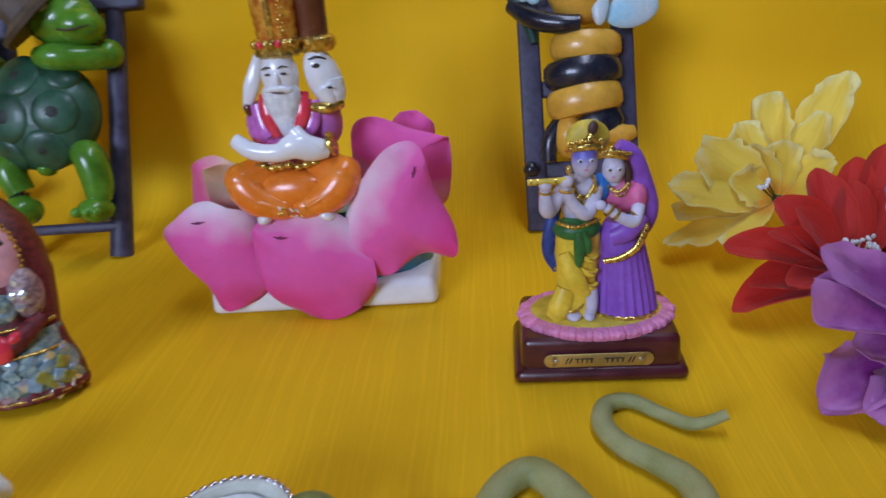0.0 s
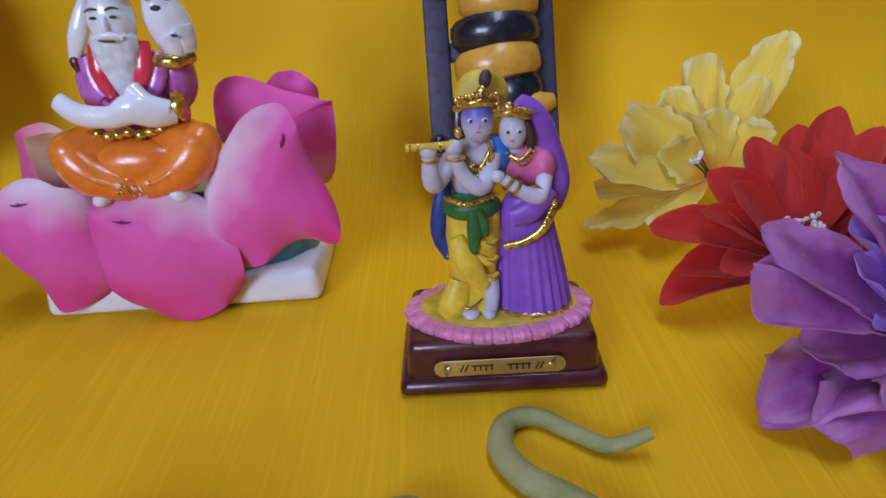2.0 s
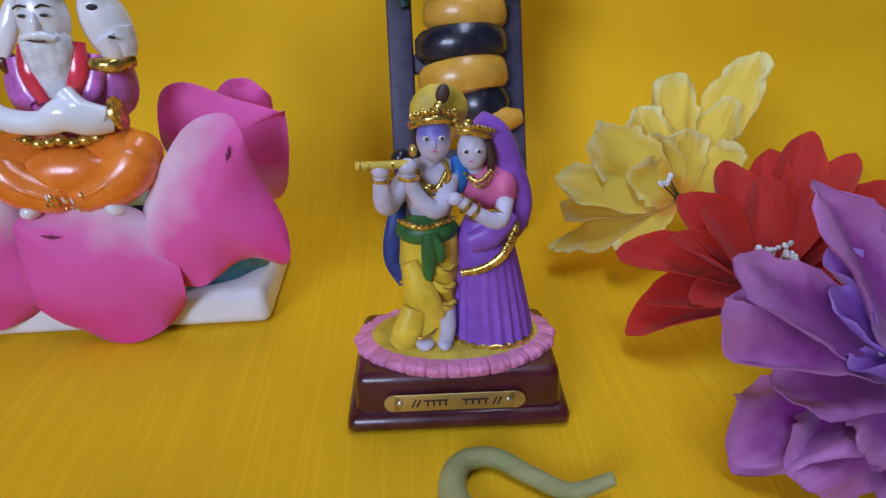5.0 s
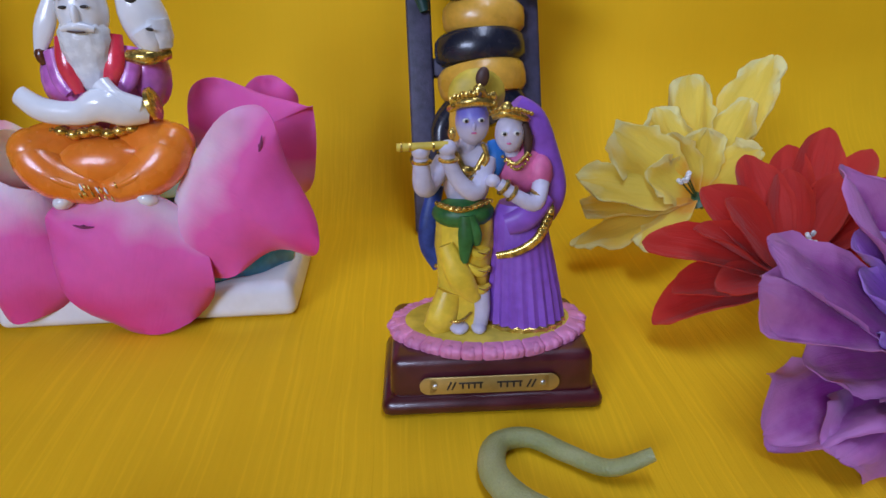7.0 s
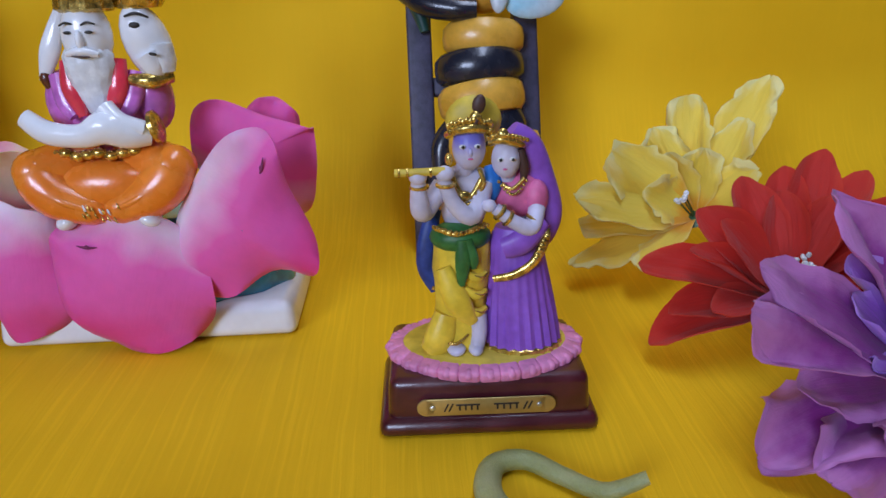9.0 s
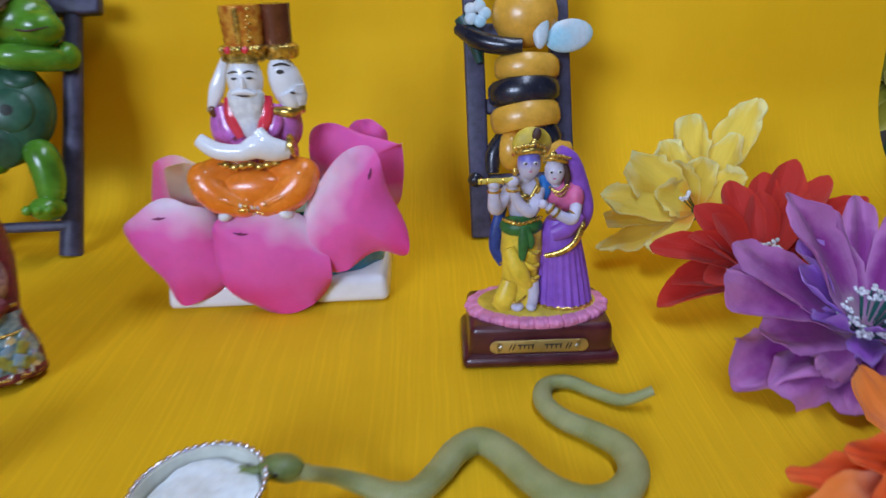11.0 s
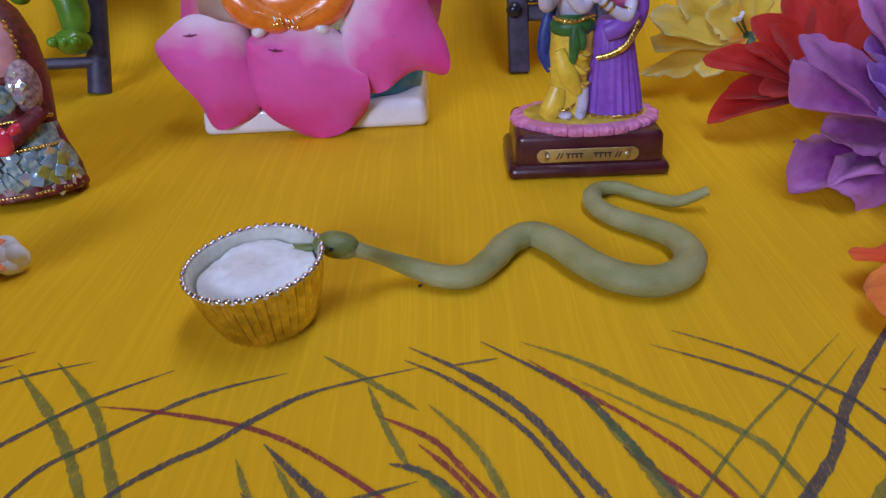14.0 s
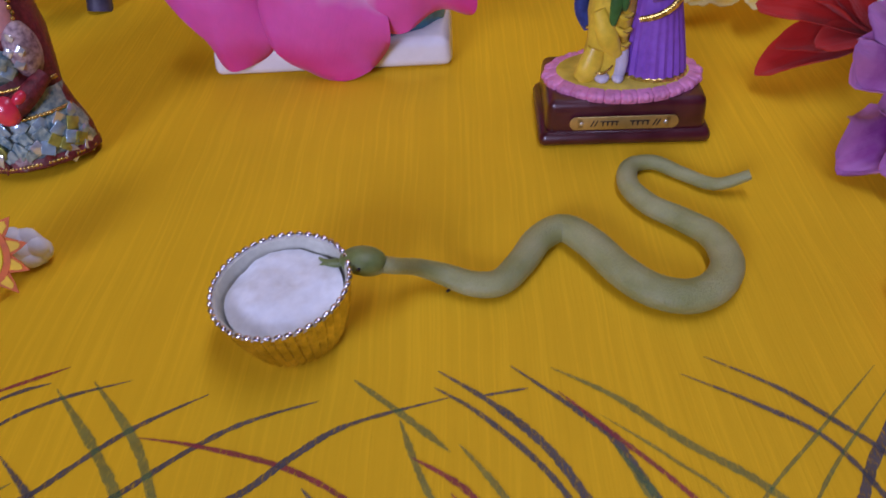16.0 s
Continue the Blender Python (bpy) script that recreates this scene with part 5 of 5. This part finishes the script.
ball(s, RUBBERD, (-0.06, 17.76, 1.79), (0.62, 0.45, 0.32), (0, 10, 8), 22, 14)
ball(s, RUBBER, (0.05, 17.8, 1.64), (0.58, 0.42, 0.26), (0, 10, 8), 20, 12)
for d in (-1, 1):
    ball(s, RUBBERD, (-0.5, 17.78 + 0.12 * d, 1.9), (0.05, 0.04, 0.04), seg=8, rings=6)
head = part("head", s, toy_snake, "dark green rubber head")
tongue = Shape()
for d in (-1, 1):
    part("eye", ball(Shape(), NAVY, (-0.12, 17.76 + 0.415 * d, 1.86), (0.075, 0.045, 0.07), (0, 0, 8), 10, 7), head, "black painted eye")
    tube(tongue, RUBBERD, [(-0.6, 17.8, 1.7), (-0.95, 17.82, 1.68), (-1.25, 17.85 + 0.17 * d, 1.69)], [0.12, 0.1, 0.03], 8)
part("tongue", tongue, head, "forked green tongue")


# ---- cloth flowers ----
def flower(name, mat, centre, axis, tips, label, stamen=None, seed=0, wavy=0.1, wide=1.0, jag=0.03, point=0.0, cups=(0.25, 0.5), corona=0.0):
    """tips: x, y, z, width, curl (and cloth) of each petal, which runs from the centre to there with its hollow to the axis."""
    rnd = random.Random(seed)
    ax, mid = Vector(axis).normalized(), Vector(centre)
    ob = thing(name, None, at(*centre), label, "flower", "cloth flowers")
    for k, (x, y, z, width, curl, *cloth) in enumerate(tips):
        d = Vector((x, y, z)) - mid
        zz = d.normalized()
        yy = -(ax - ax.dot(zz) * zz).normalized()
        m = Matrix((yy.cross(zz), yy, zz)).transposed().to_4x4()
        shape = leaf(Shape(), cloth[0] if cloth else mat, d.length, width * wide, 0.04, rnd.uniform(*cups), curl, wavy * rnd.uniform(0.6, 1.4), seed * 31 + k, jag=jag, point=point)
        part("petal", shape, ob, m=m @ pose(0, 0, 0, math.degrees(curl), 0, rnd.uniform(-12, 12)), sharp=70)
    q = ax.to_track_quat("Z", "Y").to_matrix().to_4x4()
    part("calyx", lathe(Shape(), STEM, [(0.1, -1.0), (0.14, -0.6), (0.4, -0.2), (0.5, 0.0), (0.3, 0.1)], seg=14), ob, "green plastic calyx", q)
    if corona:
        bowl = part("corona", lathe(Shape(), PALEG, [(0.3, 0.1), (0.7, 0.35), (corona, 1.0), (corona * 1.04, 1.02), (corona * 0.94, 0.95), (0.6, 0.42), (0.1, 0.25)], seg=40, wave=lambda a, z: 1 + 0.03 * math.sin(9 * a), cap=False), ob, "pale green plastic corona", q)
        s = Shape()
        for k in range(26):
            a = 2 * math.pi * k / 26
            ball(s, BROWN, (corona * 1.02 * math.cos(a), corona * 1.02 * math.sin(a), 1.04), (0.06, 0.06, 0.05), seg=6, rings=5)
        part("bead_rim", s, bowl, "dark dotted rim")
    if stamen:
        tall, spread, count, hollow, stalk = stamen
        for k in range(count):
            s = Shape()
            a, r = rnd.uniform(0, 6.28), spread * (hollow + (1 - hollow) * rnd.random()) ** 0.5
            x, y, z = r * math.cos(a), r * math.sin(a), tall * rnd.uniform(0.7, 1.15)
            tube(s, stalk, [(x * 0.3, y * 0.3, 0), (x, y, z)], [0.035], 5, per=2)
            for n in range(3):
                ball(s, STAMEN, (x + rnd.uniform(-0.1, 0.1), y + rnd.uniform(-0.1, 0.1), z + rnd.uniform(-0.06, 0.12)), (rnd.uniform(0.07, 0.12), 0.08, rnd.uniform(0.08, 0.13)), (rnd.uniform(0, 90), 0, 0), 6, 5)
            part("stamen", s, ob, "" if k else "white crumbly stamen", q)
    return ob


flower("yellow_flower", YPETAL, (17.2, 35.0, 2.2), (-0.55, -0.55, 0.6),
       [(20.6, 37.2, 7.2, 2.2, -0.02), (17.3, 37.0, 6.5, 2.2, 0.04), (15.8, 36.4, 5.4, 2.0, 0.0), (13.8, 35.2, 4.9, 2.6, 0.02), (12.3, 34.0, 3.3, 2.4, 0.06), (12.6, 34.2, 2.3, 2.0, 0.08), (12.2, 33.6, 0.9, 1.6, -0.02),
        (14.2, 32.3, 1.3, 1.6, -0.02), (18.9, 33.8, 4.3, 2.2, -0.02), (17.4, 35.0, 4.9, 1.8, -0.06), (15.2, 34.6, 3.5, 2.0, -0.06), (19.2, 35.9, 5.8, 2.0, -0.03), (16.2, 35.6, 4.6, 1.8, -0.1)],
       "pale yellow fabric flower with ragged petals", (1.7, 0.25, 3, 0.0, STEM), 3, 0.32, 0.9, 0.11, cups=(0.1, 0.4))
flower("red_flower", RPETAL, (17.9, 29.0, 1.6), (-0.15, -0.45, 0.85),
       [(13.1, 29.0, 2.9, 1.9, 0.08), (13.3, 28.0, 0.8, 1.9, 0.05), (13.9, 28.2, 1.7, 1.7, 0.0), (15.3, 30.2, 4.2, 1.7, 0.05), (17.0, 31.2, 4.9, 1.8, 0.0), (19.0, 32.2, 4.9, 1.6, 0.0),
        (20.3, 32.2, 5.4, 1.8, 0.0), (21.8, 32.0, 4.7, 1.6, 0.0), (23.2, 31.2, 3.9, 1.7, 0.0), (23.6, 29.5, 2.6, 1.8, 0.05), (22.5, 27.2, 1.6, 1.9, 0.05), (14.6, 28.8, 3.4, 1.4, 0.0),
        (15.8, 29.6, 4.0, 1.4, -0.05), (18.2, 30.6, 4.6, 1.5, -0.05), (20.2, 30.6, 4.4, 1.5, -0.05), (15.0, 27.6, 2.0, 1.5, 0.0)],
       "red fabric flower with white stamens", (1.6, 0.55, 11, 0.1, STAMEN), 5, 0.12, 0.94, 0.016, 0.2, (0.5, 0.9))
flower("purple_flower", PPETAL, (19.7, 24.5, 1.2), (-0.12, -0.35, 0.93),
       [(13.5, 23.0, 4.2, 2.1, 0.06), (14.2, 24.0, 4.9, 2.3, 0.04), (16.6, 25.4, 6.2, 2.7, 0.02), (14.2, 22.6, 0.9, 3.0, 0.1), (15.2, 21.6, 0.5, 2.4, 0.08), (15.4, 23.4, 1.9, 2.4, 0.06), (16.3, 21.3, 1.5, 1.4, -0.06), (17.3, 20.6, 0.4, 2.4, 0.06),
        (18.7, 26.3, 5.2, 1.5, 0.0), (20.2, 27.2, 5.4, 1.6, 0.0), (21.7, 26.4, 5.5, 1.5, 0.0), (23.3, 25.4, 4.6, 2.0, 0.02), (24.4, 23.6, 2.8, 2.2, 0.05), (22.6, 20.9, 1.0, 2.4, 0.05), (19.6, 20.4, 0.6, 2.2, 0.06),
        (16.9, 24.4, 3.9, 1.5, -0.03, VPETAL), (17.4, 25.3, 4.6, 1.5, -0.04, VPETAL), (17.0, 23.2, 2.7, 1.1, -0.06, VPETAL), (18.9, 22.4, 2.5, 0.8, -0.1, VPETAL), (18.3, 22.0, 1.4, 1.3, 0.0, VPETAL), (20.8, 22.4, 1.6, 1.2, -0.05, PPETAL), (22.0, 23.0, 2.4, 1.3, -0.05)],
       "purple fabric flower with green and white stamens", (1.1, 1.35, 64, 0.25, TEALP), 8, 0.42, 0.92, 0.06, cups=(0.1, 0.4))
flower("orange_flower", OPETAL, (17.7, 15.9, 1.4), (-0.15, -0.3, 0.95),
       [(13.7, 17.8, 0.7, 1.7, 0.05), (13.1, 15.6, 0.6, 2.3, 0.06, PEACH), (13.6, 14.0, 0.8, 2.2, 0.06), (14.0, 11.9, 0.7, 2.3, 0.08), (16.2, 11.0, 0.9, 2.4, 0.08), (15.4, 18.4, 3.6, 2.1, 0.03, PEACH), (17.9, 18.9, 3.7, 1.7, 0.0),
        (19.4, 18.6, 3.7, 1.9, 0.0), (22.0, 16.6, 3.2, 2.2, 0.0), (20.8, 12.0, 1.6, 2.4, 0.05), (14.8, 17.2, 1.9, 1.7, 0.02), (14.6, 15.3, 1.6, 1.7, 0.0), (15.0, 13.4, 1.7, 1.8, 0.02), (17.0, 12.6, 2.0, 1.9, 0.0),
        (16.3, 17.1, 3.1, 1.0, -0.04), (17.5, 17.8, 3.4, 1.2, -0.05), (17.3, 14.5, 2.9, 1.2, -0.08), (18.8, 14.6, 3.1, 1.4, -0.1), (20.0, 15.8, 3.3, 1.5, -0.1)],
       "orange fabric flower with pale petal roots", (0.9, 0.5, 12, 0.0, PALEG), 11, 0.26, 1.02, 0.035, cups=(0.2, 0.45), corona=1.0)
flower("wine_flower", WINE, (32.3, 40.2, 1.7), (-0.2, -1, 0.3),
       [(30.0, 39.4, 1.6, 2.6, 0.0), (30.4, 39.2, 0.6, 2.6, 0.0), (30.5, 39.6, 3.0, 2.6, 0.0), (32.3, 39.6, 3.9, 2.6, 0.0), (34.3, 39.4, 2.8, 2.6, 0.0), (34.5, 39.2, 0.7, 2.6, 0.0), (31.3, 38.8, 1.7, 1.8, 0.0), (32.7, 38.8, 2.3, 1.8, 0.0)],
       "wine-red fabric flower beside the hanging yellow cloth", None, 14)
lime = flower("lime_flower", LIME, (36.3, 50.0, 5.5), (-0.1, -1, 0.25),
              [(32.3, 49.5, 4.6, 2.6, 0.0), (32.9, 49.5, 7.6, 2.6, 0.0), (35.4, 49.4, 9.8, 2.8, 0.0), (38.6, 49.4, 8.6, 2.6, 0.0), (40.0, 49.5, 5.0, 2.6, 0.0), (33.6, 49.2, 2.2, 2.6, 0.0), (37.0, 49.2, 1.4, 2.6, 0.0),
               (34.4, 49.0, 5.9, 1.8, 0.0), (36.8, 49.0, 7.4, 1.8, 0.0), (35.8, 49.0, 3.6, 1.8, 0.0)],
              "yellow-green fabric flower standing behind the yellow cloth", (0.5, 0.4, 8, 0.0, STEM), 19)
part("stem", tube(Shape(), STEM, [(0, 0.2, -0.1), (0.15, 0.35, -2.8), (0, 0.3, -5.5)], [0.14], 8), lime, "green plastic stem")
flower("small_yellow_flower", YPETAL, (-25.2, 41.6, 2.2), (0.3, -0.7, 0.6),
       [(-22.7, 41.2, 3.9, 1.1, 0.0), (-23.4, 41.0, 2.0, 1.2, 0.0), (-24.6, 40.4, 1.0, 1.2, 0.0), (-24.9, 42.0, 4.6, 1.2, 0.0), (-26.8, 41.6, 4.0, 1.2, 0.0), (-27.2, 41.0, 1.6, 1.2, 0.0)],
       "small yellow fabric flower by the hanging cloth", (0.4, 0.2, 5, 0.0, STEM), 17)

# ---- lint and crayon strokes on the cloth ----
thing("lint_speck", ball(Shape(), INK, (0, 0, 0.03), (0.07, 0.05, 0.035), (0, 0, 30), 8, 6), at(2.05, 18.27, 0), "tiny dark speck of lint beside the snake", "lint")

stroke(RED, 0.12, (-7.8, 16.0), (-9.6, 15.2), (-11.3, 14.4))
stroke(DARK, 0.12, (-8.1, 15.5), (-9.6, 14.8), (-10.9, 13.7))
stroke(DARK, 0.17, (-12.0, 15.9), (-10.4, 14.7), (-8.8, 12.9), (-7.5, 11.1), (-6.3, 9.6))
stroke(GREEN, 0.36, (-11.9, 15.7), (-10.5, 13.9), (-8.8, 11.6), (-7.3, 9.6))
stroke(DARK, 0.11, (-6.0, 15.5), (-7.9, 14.9), (-9.3, 13.9), (-10.3, 12.7))
stroke(DARK, 0.16, (-3.9, 15.0), (-5.6, 14.0), (-7.1, 12.6), (-8.1, 11.5), (-8.7, 9.8))
stroke(DARK, 0.15, (-1.1, 14.7), (-3.1, 14.0), (-5.0, 12.6), (-6.1, 11.3), (-6.5, 9.6))
stroke(GREEN, 0.23, (-7.9, 15.3), (-6.1, 13.3), (-4.7, 11.3), (-3.8, 9.6))
stroke(GREEN, 0.23, (-7.0, 15.5), (-5.3, 13.6), (-4.1, 11.5), (-3.0, 9.6))
stroke(DARK, 0.18, (-8.5, 13.4), (-7.1, 12.1), (-6.1, 10.9), (-4.7, 9.6))
stroke(RED, 0.13, (-5.3, 13.8), (-3.7, 13.5), (-1.4, 12.8), (0.6, 11.5), (2.2, 10.1))
stroke(RED, 0.12, (-5.4, 10.4), (-4.0, 10.0), (-2.8, 9.6))
stroke(RED, 0.24, (-10.1, 12.4), (-9.0, 10.8), (-8.1, 9.6))
stroke(GREEN, 0.11, (-9.6, 11.4), (-8.7, 12.1), (-7.9, 12.7))
stroke(GREEN, 0.17, (-7.2, 10.0), (-6.5, 10.8))
stroke(DARK, 0.18, (2.1, 14.7), (-0.3, 14.0), (-1.5, 13.2), (-2.4, 12.4), (-3.2, 11.9), (-4.3, 10.8), (-5.0, 9.6))
stroke(GREEN, 0.15, (-1.6, 10.8), (-2.5, 10.3), (-3.1, 10.0))
stroke(DARK, 0.13, (-1.4, 11.1), (-0.4, 10.1), (0.4, 9.5))
stroke(GREEN, 0.15, (-1.7, 12.0), (-0.9, 10.5), (-0.2, 9.6))
stroke(DARK, 0.20, (-1.2, 12.4), (0.0, 11.1), (1.3, 9.9), (1.7, 9.5))
stroke(GREEN, 0.17, (-0.9, 11.9), (0.3, 10.1), (0.9, 9.5))
stroke(DARK, 0.15, (2.1, 11.2), (0.3, 10.6), (-0.9, 9.9), (-1.7, 9.6))
stroke(GREEN, 0.17, (-0.3, 15.3), (1.0, 14.2), (2.1, 13.2))
stroke(GREEN, 0.16, (0.9, 14.1), (1.4, 12.7), (2.0, 11.4))
stroke(RED, 0.15, (1.2, 13.1), (2.4, 12.3), (3.2, 11.2), (4.4, 9.5))
stroke(RED, 0.13, (2.1, 12.2), (3.2, 10.8), (3.5, 10.1))
stroke(DARK, 0.18, (1.5, 11.7), (2.7, 11.0), (3.7, 9.7))
stroke(DARK, 0.20, (-8.5, 11.2), (-7.5, 10.0), (-7.0, 9.6))
stroke(DARK, 0.21, (1.8, 15.5), (3.2, 14.4), (4.4, 13.1), (5.3, 11.4), (5.9, 10.2), (6.2, 9.5))
stroke(DARK, 0.14, (1.7, 15.0), (2.8, 14.2), (4.2, 12.7), (5.0, 11.2), (5.7, 9.5))
stroke(DARK, 0.07, (2.8, 14.7), (4.0, 14.9))
stroke(DARK, 0.19, (3.6, 15.6), (4.8, 14.5), (5.7, 13.6), (6.3, 12.4), (6.8, 11.2), (7.3, 10.0), (7.5, 9.5))
stroke(RED, 0.13, (4.7, 14.8), (5.6, 13.8), (6.9, 12.4), (7.8, 11.1), (8.4, 9.9))
stroke(RED, 0.13, (6.3, 11.9), (6.8, 11.2), (7.6, 10.2), (8.0, 9.5))
stroke(GREEN, 0.27, (5.8, 13.3), (6.5, 11.8), (7.0, 10.0), (7.1, 9.5))
stroke(GREEN, 0.20, (4.6, 15.5), (6.0, 14.6), (7.4, 13.3), (8.8, 12.2), (9.4, 11.1), (9.7, 9.7))
stroke(GREEN, 0.08, (5.6, 14.1), (7.0, 12.9), (8.2, 11.5), (8.7, 10.0))
stroke(DARK, 0.14, (8.4, 15.7), (9.9, 14.7), (11.0, 13.6), (11.6, 12.9), (12.0, 11.7), (12.0, 10.5))
stroke(DARK, 0.13, (7.7, 15.2), (9.2, 14.3), (10.5, 13.3), (11.2, 11.8), (11.4, 10.6), (11.4, 9.4))
stroke(GREEN, 0.08, (12.4, 15.3), (10.2, 13.3), (8.5, 11.7), (7.2, 10.2))
stroke(GREEN, 0.08, (12.5, 14.7), (10.4, 12.6), (9.0, 10.9), (8.2, 10.0))
stroke(DARK, 0.22, (13.2, 14.9), (11.5, 13.0), (10.1, 11.1), (8.4, 9.5))
stroke(DARK, 0.21, (14.5, 13.8), (12.7, 11.9), (11.4, 10.7), (10.1, 9.4))
stroke(RED, 0.14, (12.3, 13.3), (13.0, 12.4), (13.3, 11.3))
stroke(DARK, 0.19, (13.2, 11.1), (12.2, 10.1), (11.5, 9.4))
stroke(GREEN, 0.26, (12.2, 11.5), (10.9, 10.5), (9.9, 9.5))
stroke(GREEN, 0.13, (13.4, 11.5), (11.7, 10.3), (10.5, 9.4))
stroke(GREEN, 0.19, (12.8, 10.3), (11.8, 9.4))
stroke(GREEN, 0.18, (2.3, 13.4), (3.3, 12.0), (3.9, 10.4), (4.2, 9.5))
stroke(GREEN, 0.23, (2.1, 11.6), (3.1, 10.1), (3.3, 9.5))
stroke(RED, 0.13, (2.0, 10.4), (2.6, 9.5))
